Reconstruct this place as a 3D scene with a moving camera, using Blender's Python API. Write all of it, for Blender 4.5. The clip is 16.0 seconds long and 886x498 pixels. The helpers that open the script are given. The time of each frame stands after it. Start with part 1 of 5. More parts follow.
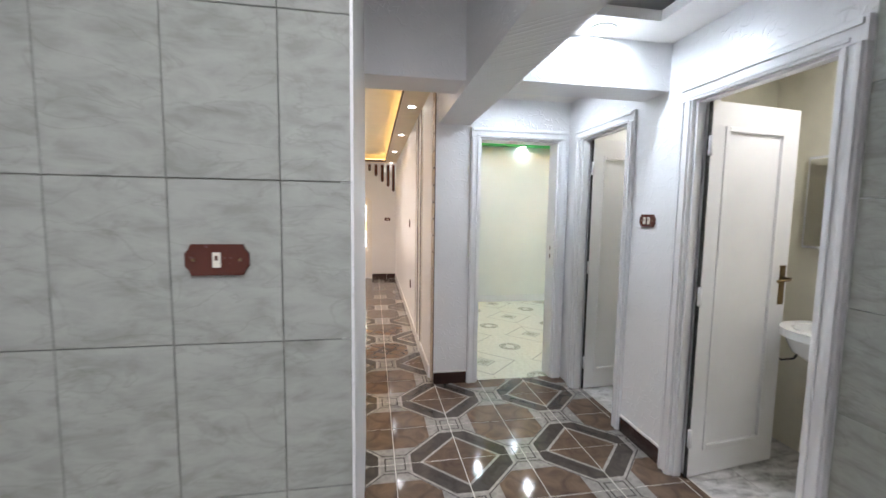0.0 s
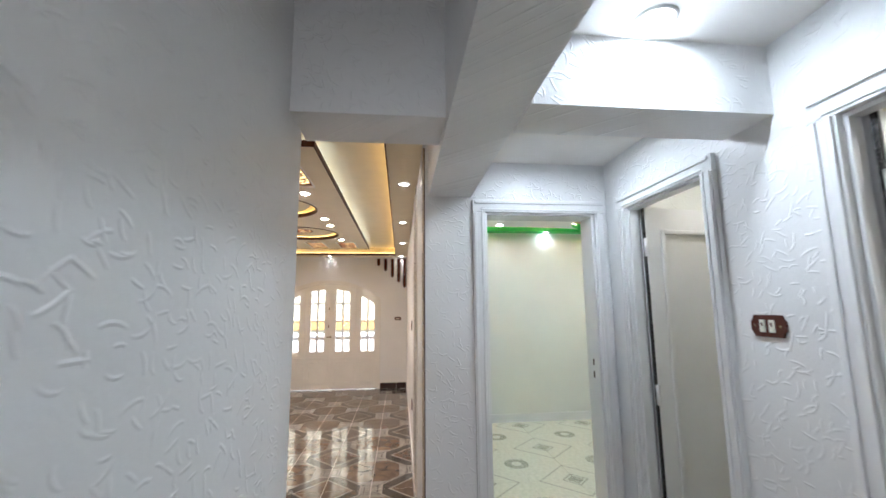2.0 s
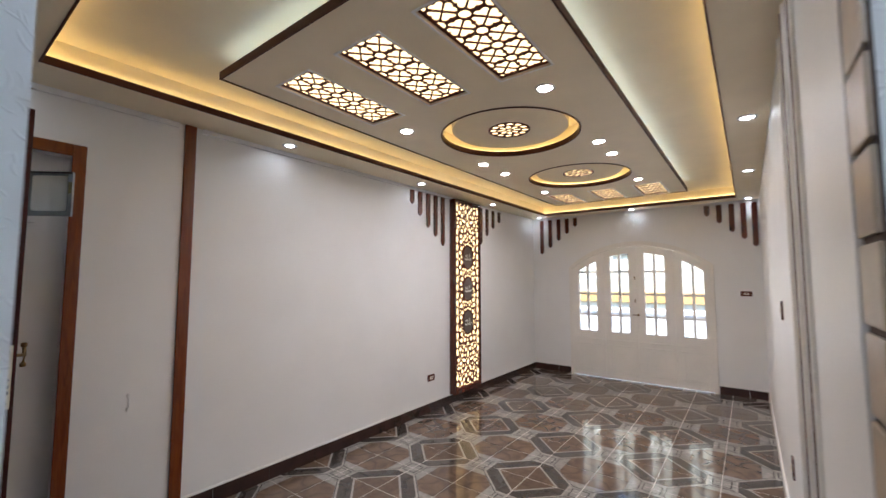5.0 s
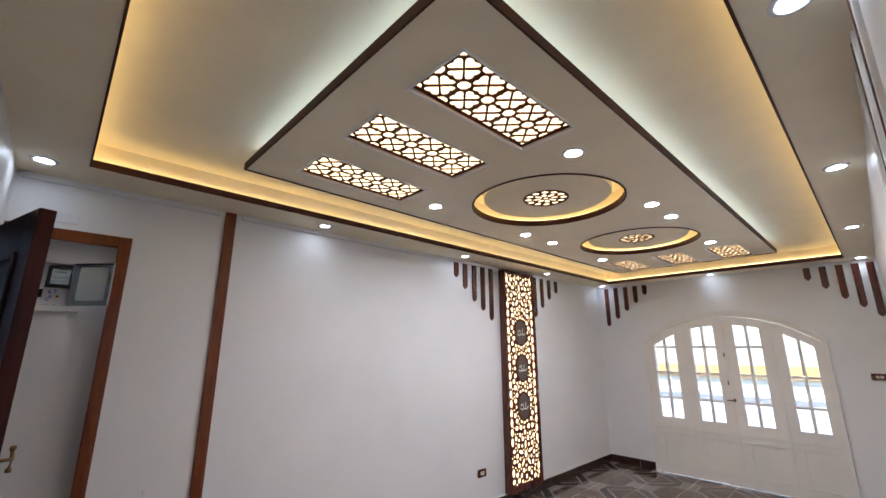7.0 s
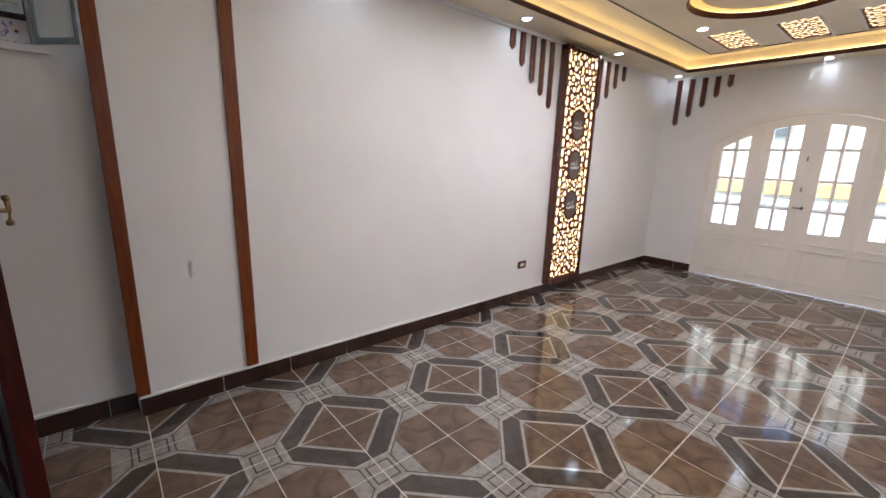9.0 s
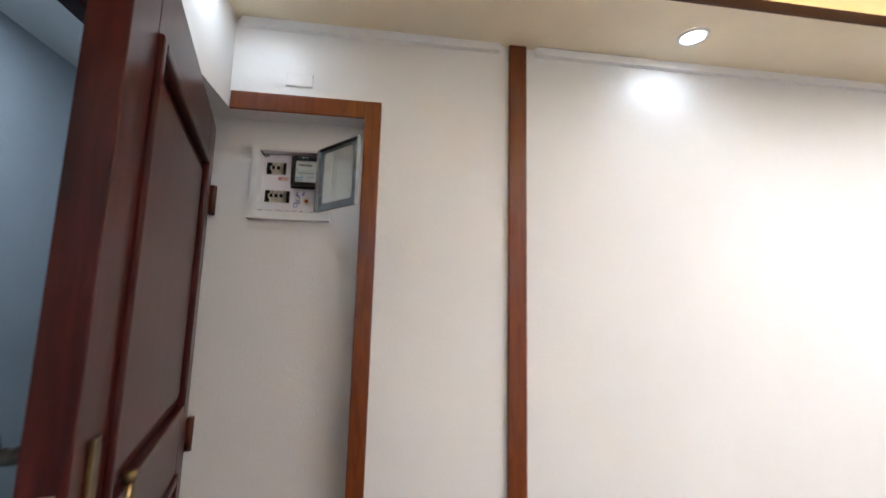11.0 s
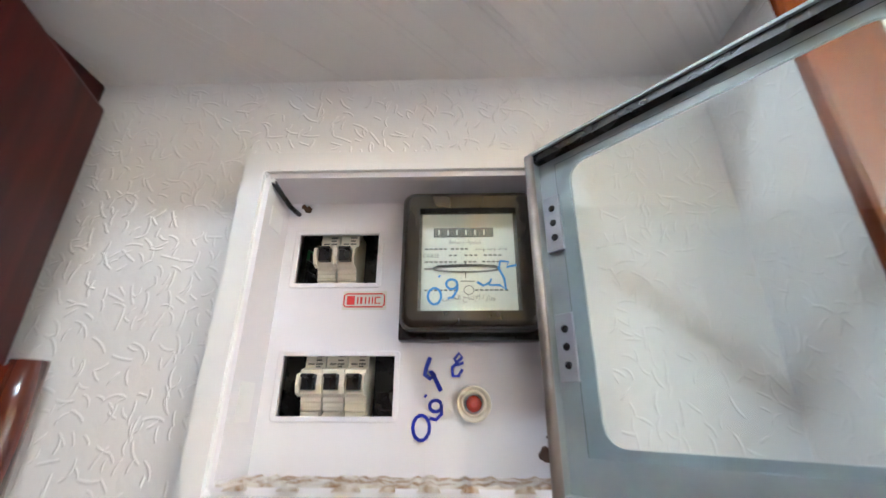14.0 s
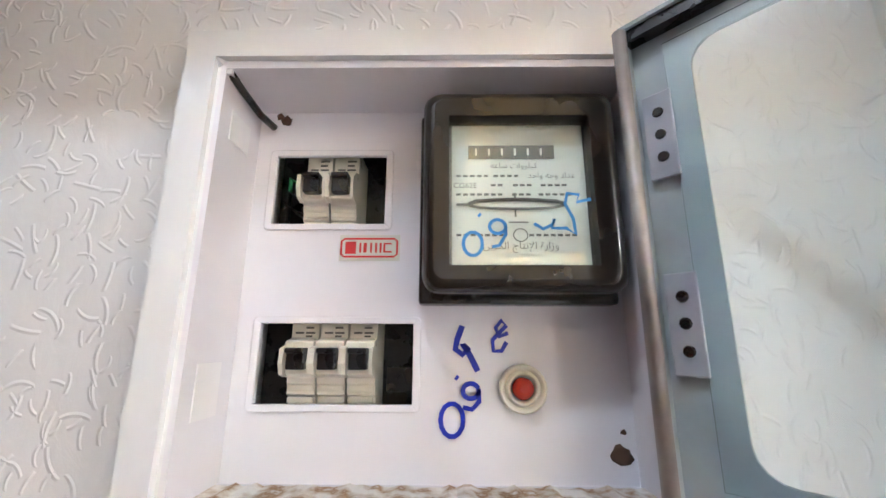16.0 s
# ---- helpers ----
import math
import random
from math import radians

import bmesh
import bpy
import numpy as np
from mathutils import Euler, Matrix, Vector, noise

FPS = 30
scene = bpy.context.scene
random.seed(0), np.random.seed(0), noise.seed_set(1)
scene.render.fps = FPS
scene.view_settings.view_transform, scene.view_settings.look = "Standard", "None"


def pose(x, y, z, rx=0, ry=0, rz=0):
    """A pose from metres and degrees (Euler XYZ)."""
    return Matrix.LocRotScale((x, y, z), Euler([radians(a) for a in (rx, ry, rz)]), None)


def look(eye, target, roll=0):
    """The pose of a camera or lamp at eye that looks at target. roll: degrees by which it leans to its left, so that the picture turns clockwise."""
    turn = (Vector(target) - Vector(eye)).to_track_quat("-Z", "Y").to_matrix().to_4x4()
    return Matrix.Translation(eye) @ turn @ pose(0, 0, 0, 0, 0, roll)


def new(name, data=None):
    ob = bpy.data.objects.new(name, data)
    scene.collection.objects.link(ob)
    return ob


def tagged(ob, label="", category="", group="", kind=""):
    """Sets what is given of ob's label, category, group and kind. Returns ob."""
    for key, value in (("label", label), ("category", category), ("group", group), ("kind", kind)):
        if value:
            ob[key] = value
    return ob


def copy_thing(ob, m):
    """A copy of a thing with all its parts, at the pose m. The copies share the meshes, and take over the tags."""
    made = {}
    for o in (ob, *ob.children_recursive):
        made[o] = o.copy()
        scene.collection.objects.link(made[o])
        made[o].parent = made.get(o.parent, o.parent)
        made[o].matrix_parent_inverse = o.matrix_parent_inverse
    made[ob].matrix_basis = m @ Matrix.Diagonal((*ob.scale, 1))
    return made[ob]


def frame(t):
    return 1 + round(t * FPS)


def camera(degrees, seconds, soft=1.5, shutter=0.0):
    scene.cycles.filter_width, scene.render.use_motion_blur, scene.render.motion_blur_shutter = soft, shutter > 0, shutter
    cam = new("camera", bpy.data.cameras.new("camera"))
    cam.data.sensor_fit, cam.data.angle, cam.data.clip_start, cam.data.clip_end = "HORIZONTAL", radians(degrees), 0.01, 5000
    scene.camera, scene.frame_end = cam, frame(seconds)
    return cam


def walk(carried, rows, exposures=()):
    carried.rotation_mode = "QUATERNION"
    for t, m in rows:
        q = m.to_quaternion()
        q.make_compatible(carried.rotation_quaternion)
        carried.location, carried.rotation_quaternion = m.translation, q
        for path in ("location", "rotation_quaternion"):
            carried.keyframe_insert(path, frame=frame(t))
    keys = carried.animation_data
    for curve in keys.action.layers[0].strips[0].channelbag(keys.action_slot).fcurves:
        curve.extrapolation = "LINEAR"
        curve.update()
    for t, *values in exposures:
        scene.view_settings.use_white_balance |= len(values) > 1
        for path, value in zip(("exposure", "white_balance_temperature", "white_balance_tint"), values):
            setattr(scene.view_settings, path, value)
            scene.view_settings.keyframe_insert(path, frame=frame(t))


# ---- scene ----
cam = camera(95.1, 16.0, shutter=0.4)
PATH = [
    (0, (0.089, 0.164, 1.42), (0.43, 2.126, 1.239), 0.8),
    (0.5, (0.23, 0.391, 1.418), (0.491, 2.37, 1.283), 1.7),
    (1, (0.299, 0.582, 1.422), (0.536, 2.568, 1.428), 0.3),
    (1.5, (0.316, 0.819, 1.462), (0.65, 2.784, 1.625), -0.0),
    (2, (0.438, 1.045, 1.46), (0.646, 3.014, 1.744), -0.5),
    (2.5, (0.579, 1.284, 1.498), (0.632, 3.254, 1.839), 0.5),
    (3, (0.562, 1.605, 1.463), (0.668, 3.575, 1.791), 0.7),
    (3.5, (0.513, 1.881, 1.47), (0.647, 3.867, 1.671), 0.1),
    (4, (0.537, 2.201, 1.459), (0.063, 4.131, 1.678), 0.2),
    (4.5, (0.531, 2.394, 1.451), (-0.463, 4.124, 1.588), -0.9),
    (5, (0.425, 2.574, 1.442), (-0.775, 4.168, 1.588), 0.0),
    (5.2, (0.392, 2.608, 1.45), (-0.840, 4.178, 1.591), 0.3),
    (7.3, (0.475, 2.919, 1.549), (-0.946, 4.24, 2.034), 0.1),
    (7.5, (0.474, 2.942, 1.54), (-0.957, 4.272, 1.97), 0.0),
    (8, (0.425, 2.987, 1.451), (-1.087, 4.295, 1.517), 0.9),
    (8.5, (0.252, 3.004, 1.356), (-1.24, 4.304, 1.071), 2.2),
    (9, (0.004, 3.049, 1.352), (-1.481, 4.315, 0.913), 1.7),
    (9.5, (-0.188, 3.085, 1.362), (-1.833, 4.163, 0.997), 1.0),
    (10, (-0.416, 3.182, 1.421), (-2.265, 3.923, 1.236), 0.7),
    (10.2, (-0.535, 3.197, 1.437), (-2.439, 3.799, 1.32), 1.3),
    (12.3, (-1.787, 3.059, 1.47), (-3.711, 3.042, 2.017), 3.2),
    (12.5, (-1.904, 3.016, 1.506), (-3.835, 3.007, 2.027), 2.7),
    (13, (-2.079, 2.909, 1.608), (-3.986, 2.909, 2.21), 2.8),
    (13.5, (-2.138, 2.878, 1.715), (-3.943, 2.811, 2.573), 3.4),
    (14, (-2.202, 2.856, 1.802), (-4.055, 2.797, 2.55), 0.2),
    (14.5, (-2.245, 2.843, 1.838), (-4.172, 2.878, 2.375), -2.9),
    (15, (-2.271, 2.833, 1.836), (-4.209, 2.845, 2.332), -1.6),
    (15.5, (-2.29, 2.83, 1.832), (-4.233, 2.813, 2.306), -0.2),
    (16, (-2.291, 2.828, 1.831), (-4.237, 2.802, 2.294), 0.2),
]
# seconds, stops, white balance
EXPOSURES = [(0.0, 3.65, 6300, 15), (1.0, 3.57, 6200, 11), (2.0, 3.4, 6200, 12), (3.5, 3.25, 5850, 11), (4.5, 3.12, 5550, 10), (5.2, 3.12, 5550, 11), (7.4, 3.16, 5250, 11), (9.0, 3.38, 5450, 12), (9.5, 3.36, 5500, 12),
             (10.0, 3.85, 5450, 10), (10.2, 3.95, 5450, 9), (12.3, 4.62, 5600, 7), (13.0, 5.03, 5350, 6), (13.5, 5.42, 5300, 5), (14.5, 5.52, 5350, 8), (16.0, 5.5, 5350, 9)]
walk(cam, [(t, look(eye, target, roll)) for t, eye, target, roll in PATH], exposures=EXPOSURES)


# ---- world and sun ----
world = bpy.data.worlds.new("sky")
scene.world = world
world.use_nodes = True
wn = world.node_tree.nodes
sky = wn.new("ShaderNodeTexSky")
sky.sky_type = 'NISHITA'
sky.sun_disc = False
sky.sun_elevation, sky.sun_rotation = radians(66), radians(150)
world.node_tree.links.new(sky.outputs[0], wn["Background"].inputs[0])
wn["Background"].inputs[1].default_value = 0.06
sun = new("sun", bpy.data.lights.new("sun", "SUN"))
sun.data.energy, sun.data.angle, sun.data.color = 2.0, radians(0.5), (1, .96, .9)
sun.matrix_world = look((0, 0, 20), (-2.85, 4.94, 7.2))

LAMP_POWER = 5.0      # recessed border spots, cool white
ISLAND_POWER = 66.0    # stronger spots in the hanging island
GRILLE_POWER = 0.38     # backlit lattice sheets, warm
COVE_WARM = 0.85        # warm strip in the coffer edge
COVE_COOL = 0.62         # cool strip on top of the hanging island


# ---- materials ----
def nodes_of(name, rough=.5, metal=0.0):
    m = bpy.data.materials.new(name)
    m.use_nodes = True
    t = m.node_tree
    b = t.nodes["Principled BSDF"]
    b.inputs["Roughness"].default_value = rough
    b.inputs["Metallic"].default_value = metal
    return m, t, b


def noise_tex(t, scale, detail=3, distort=0.0, stretch=None, turn=None):
    co = t.nodes.new("ShaderNodeTexCoord")
    n = t.nodes.new("ShaderNodeTexNoise")
    n.inputs["Scale"].default_value = scale
    n.inputs["Detail"].default_value = detail
    n.inputs["Distortion"].default_value = distort
    if stretch:
        mp = t.nodes.new("ShaderNodeMapping")
        mp.inputs["Scale"].default_value = stretch
        if turn:
            mp.inputs["Rotation"].default_value = turn
        t.links.new(co.outputs["Object"], mp.inputs["Vector"])
        t.links.new(mp.outputs[0], n.inputs["Vector"])
    else:
        t.links.new(co.outputs["Object"], n.inputs["Vector"])
    return n


def ramp(t, src, stops):
    r = t.nodes.new("ShaderNodeValToRGB")
    e = r.color_ramp.elements
    while len(e) < len(stops):
        e.new(.5)
    for k, (p, c) in zip(e, stops):
        k.position, k.color = p, (*c, 1) if len(c) == 3 else c
    t.links.new(src, r.inputs[0])
    return r


def mixcol(t, fac, a, b, kind='MIX'):
    m = t.nodes.new("ShaderNodeMix")
    m.data_type, m.blend_type = 'RGBA', kind
    for sock, v in ((m.inputs[0], fac), (m.inputs[6], a), (m.inputs[7], b)):
        if isinstance(v, (int, float)):
            sock.default_value = v
        elif isinstance(v, tuple):
            sock.default_value = (*v, 1)
        else:
            t.links.new(v, sock)
    return m.outputs[2]


def maths(t, op, a, b=None, c=None):
    m = t.nodes.new("ShaderNodeMath")
    m.operation = op
    for i, v in enumerate((a, b, c)):
        if v is None:
            continue
        if isinstance(v, (int, float)):
            m.inputs[i].default_value = v
        else:
            t.links.new(v, m.inputs[i])
    return m.outputs[0]


def bump(t, b, height, strength, distance):
    n = t.nodes.new("ShaderNodeBump")
    n.inputs["Strength"].default_value, n.inputs["Distance"].default_value = strength, distance
    t.links.new(height, n.inputs["Height"])
    t.links.new(n.outputs[0], b.inputs["Normal"])


def plain(name, col, rough=.5, metal=0.0, var=.12, scale=5.0, grain=90.0, relief=.06, dist=.002, spec=None):
    m, t, b = nodes_of(name, rough, metal)
    lo = tuple(c * (1 - var) for c in col)
    hi = tuple(min(1, c * (1 + var)) for c in col)
    big = ramp(t, noise_tex(t, scale, 4).outputs[0], [(.3, lo), (.7, hi)])
    fine = noise_tex(t, grain, 3)
    col2 = mixcol(t, .12, big.outputs[0], fine.outputs["Color"], 'SOFT_LIGHT')
    t.links.new(col2, b.inputs["Base Color"])
    r = maths(t, 'MULTIPLY_ADD', fine.outputs[0], .16, rough - .08)
    t.links.new(r, b.inputs["Roughness"])
    if spec is not None:
        b.inputs["Specular IOR Level"].default_value = spec
    if relief:
        bump(t, b, fine.outputs[0], relief, dist)
    return m


def trowel_strokes(t, scale, length, width, lean, spread, keep, offset, curl):
    """Heights of short bent ridges, one in each irregular cell of an upright wall."""
    co = t.nodes.new("ShaderNodeTexCoord")
    sep = t.nodes.new("ShaderNodeSeparateXYZ")
    t.links.new(co.outputs["Object"], sep.inputs[0])
    flat = t.nodes.new("ShaderNodeCombineXYZ")
    px = maths(t, 'MULTIPLY_ADD', maths(t, 'ADD', sep.outputs[0], sep.outputs[1]), scale, offset)
    py = maths(t, 'MULTIPLY_ADD', sep.outputs[2], scale, offset)
    t.links.new(px, flat.inputs[0])
    t.links.new(py, flat.inputs[1])
    vor = t.nodes.new("ShaderNodeTexVoronoi")
    vor.voronoi_dimensions = '2D'
    vor.inputs["Scale"].default_value = 1.0
    t.links.new(flat.outputs[0], vor.inputs["Vector"])
    mid = t.nodes.new("ShaderNodeSeparateXYZ")
    t.links.new(vor.outputs["Position"], mid.inputs[0])
    rnd3 = t.nodes.new("ShaderNodeSeparateColor")
    t.links.new(vor.outputs["Color"], rnd3.inputs[0])
    dx, dy = maths(t, 'SUBTRACT', px, mid.outputs[0]), maths(t, 'SUBTRACT', py, mid.outputs[1])
    a = maths(t, 'MULTIPLY_ADD', rnd3.outputs[0], spread, lean - spread / 2)
    ca, sa = maths(t, 'COSINE', a), maths(t, 'SINE', a)
    u = maths(t, 'ADD', maths(t, 'MULTIPLY', dx, ca), maths(t, 'MULTIPLY', dy, sa))
    v = maths(t, 'SUBTRACT', maths(t, 'MULTIPLY', dy, ca), maths(t, 'MULTIPLY', dx, sa))
    u2 = maths(t, 'MULTIPLY', u, u)
    bend = maths(t, 'MULTIPLY_ADD', rnd3.outputs[1], 2 * curl, -curl)
    v = maths(t, 'SUBTRACT', v, maths(t, 'MULTIPLY', bend, u2))
    ridge = maths(t, 'MAXIMUM', maths(t, 'SUBTRACT', 1.0, maths(t, 'DIVIDE', maths(t, 'ABSOLUTE', v), width)), 0.0)
    taper = maths(t, 'MAXIMUM', maths(t, 'SUBTRACT', 1.0, maths(t, 'DIVIDE', u2, length * length)), 0.0)
    pick = maths(t, 'LESS_THAN', rnd3.outputs[2], keep)
    return maths(t, 'MULTIPLY', maths(t, 'MULTIPLY', ridge, taper), pick)


def plaster(name, col, strokes=.5, rough=.34, size=13.0, keep=.6, lean=-.35, spread=2.0, width=.075, curl=1.3):
    """White emulsion over trowelled plaster: raised short bent strokes and soft waves."""
    m, t, b = nodes_of(name, rough)
    soft = noise_tex(t, 2.2, 3)
    base = ramp(t, soft.outputs[0], [(.3, tuple(c * .95 for c in col)), (.7, col)])
    t.links.new(base.outputs[0], b.inputs["Base Color"])
    h = maths(t, 'MAXIMUM', trowel_strokes(t, size, .55, width, lean, spread, keep, 3.7, curl), trowel_strokes(t, size * 1.7, .6, width * 1.45, lean - .5, spread, keep * .7, 11.3, curl))
    patch = ramp(t, noise_tex(t, 3.1, 2).outputs[0], [(.36, (.62, .62, .62)), (.56, (1, 1, 1))])
    h = maths(t, 'MULTIPLY', h, patch.outputs[0])
    fine = noise_tex(t, 70, 4, .6, (1, 1, .7))
    h = maths(t, 'MULTIPLY_ADD', fine.outputs[0], .22, h)
    h = maths(t, 'MULTIPLY_ADD', soft.outputs[0], .8, h)
    bump(t, b, h, strokes, .005)
    return m


def wood(name, dark, light, rough=.22, axis=(9, 9, 1.0), coat=.3, spec=.5):
    m, t, b = nodes_of(name, rough)
    n = noise_tex(t, 6, 6, .8, axis)
    big = noise_tex(t, 1.7, 2)
    c = ramp(t, n.outputs[0], [(.28, dark), (.72, light)])
    c2 = mixcol(t, .25, c.outputs[0], big.outputs["Color"], 'SOFT_LIGHT')
    t.links.new(c2, b.inputs["Base Color"])
    b.inputs["Specular IOR Level"].default_value = spec
    b.inputs["Coat Weight"].default_value = coat
    b.inputs["Coat Roughness"].default_value = .12
    bump(t, b, n.outputs[0], .12, .001)
    return m


def marble(name, base, vein, rough=.14, scale=5.0, cells=0.0):
    m, t, b = nodes_of(name, rough)
    info = t.nodes.new("ShaderNodeObjectInfo")
    co = t.nodes.new("ShaderNodeTexCoord")
    shift = t.nodes.new("ShaderNodeVectorMath")
    shift.operation = 'MULTIPLY_ADD'
    t.links.new(info.outputs["Random"], shift.inputs[0])
    shift.inputs[1].default_value = (7.3, 5.1, 9.7)
    t.links.new(co.outputs["Object"], shift.inputs[2])
    slant = t.nodes.new("ShaderNodeMapping")
    slant.inputs["Rotation"].default_value, slant.inputs["Scale"].default_value = (0, 0, radians(35)), (1.0, 2.4, 1.0)
    t.links.new(shift.outputs[0], slant.inputs["Vector"])
    n = t.nodes.new("ShaderNodeTexNoise")
    n.inputs["Scale"].default_value, n.inputs["Detail"].default_value, n.inputs["Distortion"].default_value = scale, 8, .5
    n.inputs["Roughness"].default_value = .62
    t.links.new(slant.outputs[0], n.inputs["Vector"])
    n2 = t.nodes.new("ShaderNodeTexNoise")
    n2.inputs["Scale"].default_value, n2.inputs["Detail"].default_value, n2.inputs["Distortion"].default_value = scale * .45, 5, .7
    t.links.new(slant.outputs[0], n2.inputs["Vector"])
    c = ramp(t, n.outputs[0], [(.34, vein), (.50, tuple((a + 2 * d) / 3 for a, d in zip(vein, base))), (.62, base)])
    v = ramp(t, n2.outputs[0], [(.485, (1, 1, 1)), (.50, (.66, .66, .63)), (.515, (1, 1, 1))])
    c2 = mixcol(t, .35, c.outputs[0], v.outputs[0], 'MULTIPLY')
    t.links.new(c2, b.inputs["Base Color"])
    return m


def glow(name, col, power):
    m = bpy.data.materials.new(name)
    m.use_nodes = True
    t = m.node_tree
    t.nodes.remove(t.nodes["Principled BSDF"])
    e = t.nodes.new("ShaderNodeEmission")
    e.inputs[0].default_value, e.inputs[1].default_value = (*col, 1), power
    t.links.new(e.outputs[0], t.nodes["Material Output"].inputs[0])
    return m


def glass(name, tint=(1, 1, 1), rough=0.0):
    m = bpy.data.materials.new(name)
    m.use_nodes = True
    b = m.node_tree.nodes["Principled BSDF"]
    b.inputs["Base Color"].default_value = (*tint, 1)
    b.inputs["Roughness"].default_value = rough
    b.inputs["Transmission Weight"].default_value = 1
    b.inputs["IOR"].default_value = 1.45
    return m


def floor_glaze(name):
    """Printed glaze of one ceramic tile; the object's origin is the tile corner in the ringed octagon."""
    m, t, b = nodes_of(name, .07)
    b.inputs["Specular IOR Level"].default_value = .5
    co = t.nodes.new("ShaderNodeTexCoord")
    sep = t.nodes.new("ShaderNodeSeparateXYZ")
    t.links.new(co.outputs["Object"], sep.inputs[0])
    u = maths(t, 'DIVIDE', sep.outputs[0], TILE)
    v = maths(t, 'DIVIDE', sep.outputs[1], TILE)
    wob = noise_tex(t, 45, 2)
    w = maths(t, 'MULTIPLY_ADD', wob.outputs[0], .012, -.006)
    s = maths(t, 'ADD', maths(t, 'ADD', u, v), w)
    mx = maths(t, 'MAXIMUM', u, v)
    u1, v1 = maths(t, 'SUBTRACT', 1.0, u), maths(t, 'SUBTRACT', 1.0, v)
    mx1 = maths(t, 'MAXIMUM', u1, v1)
    # distance to the nearer small square centre, at (1,0) or (0,1)
    dsq = maths(t, 'MINIMUM', maths(t, 'MAXIMUM', u1, v), maths(t, 'MAXIMUM', u, v1))
    info = t.nodes.new("ShaderNodeObjectInfo")
    mott = noise_tex(t, 9, 5, 1.2)
    mott2 = noise_tex(t, 30, 4)
    grey = ramp(t, mott2.outputs[0], [(.3, (.21, .195, .18)), (.7, (.33, .31, .29))]).outputs[0]
    ring = ramp(t, mott.outputs[0], [(.32, (.036, .030, .026)), (.7, (.10, .083, .070))]).outputs[0]
    brown = ramp(t, mott.outputs[0], [(.3, (.072, .046, .032)), (.7, (.165, .110, .075))]).outputs[0]
    line = ramp(t, mott2.outputs[0], [(.3, (.26, .24, .22)), (.7, (.40, .37, .34))]).outputs[0]

    def below(x, edge):
        return maths(t, 'LESS_THAN', x, edge)

    def band(x, a, c):
        return maths(t, 'MULTIPLY', maths(t, 'GREATER_THAN', x, a), maths(t, 'LESS_THAN', x, c))

    c = grey
    inB = maths(t, 'MULTIPLY', below(mx1, .60), maths(t, 'GREATER_THAN', s, 1.06))
    c = mixcol(t, inB, c, brown)
    inA = maths(t, 'MULTIPLY', below(mx, .79), below(s, 1.02))
    c = mixcol(t, inA, c, line)
    inA2 = maths(t, 'MULTIPLY', below(mx, .755), below(s, .975))
    c = mixcol(t, inA2, c, ring)
    c = mixcol(t, below(s, .63), c, line)
    c = mixcol(t, below(s, .575), c, brown)
    c = mixcol(t, band(dsq, .135, .155), c, (.05, .045, .04))
    thin = maths(t, 'MULTIPLY', band(maths(t, 'SUBTRACT', dsq, .0), .205, .222), maths(t, 'GREATER_THAN', s, 1.02))
    c = mixcol(t, thin, c, (.06, .052, .045))
    c = mixcol(t, maths(t, 'MULTIPLY', band(s, 1.03, 1.05), below(mx1, .80)), c, (.05, .04, .035))
    tone = maths(t, 'MULTIPLY_ADD', info.outputs["Random"], .18, .9)
    tc = t.nodes.new("ShaderNodeCombineColor")
    for i in range(3):
        t.links.new(tone, tc.inputs[i])
    c = mixcol(t, 1.0, c, tc.outputs[0], 'MULTIPLY')
    t.links.new(c, b.inputs["Base Color"])
    r = maths(t, 'MULTIPLY_ADD', mott2.outputs[0], .08, .05)
    t.links.new(r, b.inputs["Roughness"])
    bump(t, b, mott.outputs[0], .03, .002)
    return m


def cream_glaze(name):
    """Cream bedroom tile: grey octagon outline and a dotted medallion, origin at the tile's corner."""
    m, t, b = nodes_of(name, .12)
    co = t.nodes.new("ShaderNodeTexCoord")
    sep = t.nodes.new("ShaderNodeSeparateXYZ")
    t.links.new(co.outputs["Object"], sep.inputs[0])
    u, v = maths(t, 'DIVIDE', sep.outputs[0], .40), maths(t, 'DIVIDE', sep.outputs[1], .40)
    r0 = maths(t, 'SQRT', maths(t, 'ADD', maths(t, 'POWER', u, 2.0), maths(t, 'POWER', v, 2.0)))
    u1, v1 = maths(t, 'SUBTRACT', 1.0, u), maths(t, 'SUBTRACT', 1.0, v)
    d1 = maths(t, 'ADD', u1, v1)
    s = maths(t, 'ADD', u, v)
    mx = maths(t, 'MAXIMUM', u, v)
    n = noise_tex(t, 30, 4)
    spots = noise_tex(t, 120, 2)
    base = ramp(t, n.outputs[0], [(.3, (.60, .60, .50)), (.7, (.72, .72, .62))]).outputs[0]
    grey = ramp(t, spots.outputs[0], [(.42, (.16, .17, .13)), (.55, (.58, .58, .48))]).outputs[0]
    c = mixcol(t, maths(t, 'LESS_THAN', r0, .29), base, grey)
    c = mixcol(t, maths(t, 'LESS_THAN', r0, .12), c, base)
    c = mixcol(t, maths(t, 'LESS_THAN', d1, .30), c, (.36, .36, .30))
    c = mixcol(t, maths(t, 'LESS_THAN', d1, .25), c, base)
    c = mixcol(t, maths(t, 'LESS_THAN', d1, .20), c, grey)
    edge = maths(t, 'MULTIPLY', maths(t, 'GREATER_THAN', s, 1.20), maths(t, 'LESS_THAN', s, 1.25))
    c = mixcol(t, edge, c, (.42, .42, .36))
    t.links.new(c, b.inputs["Base Color"])
    return m


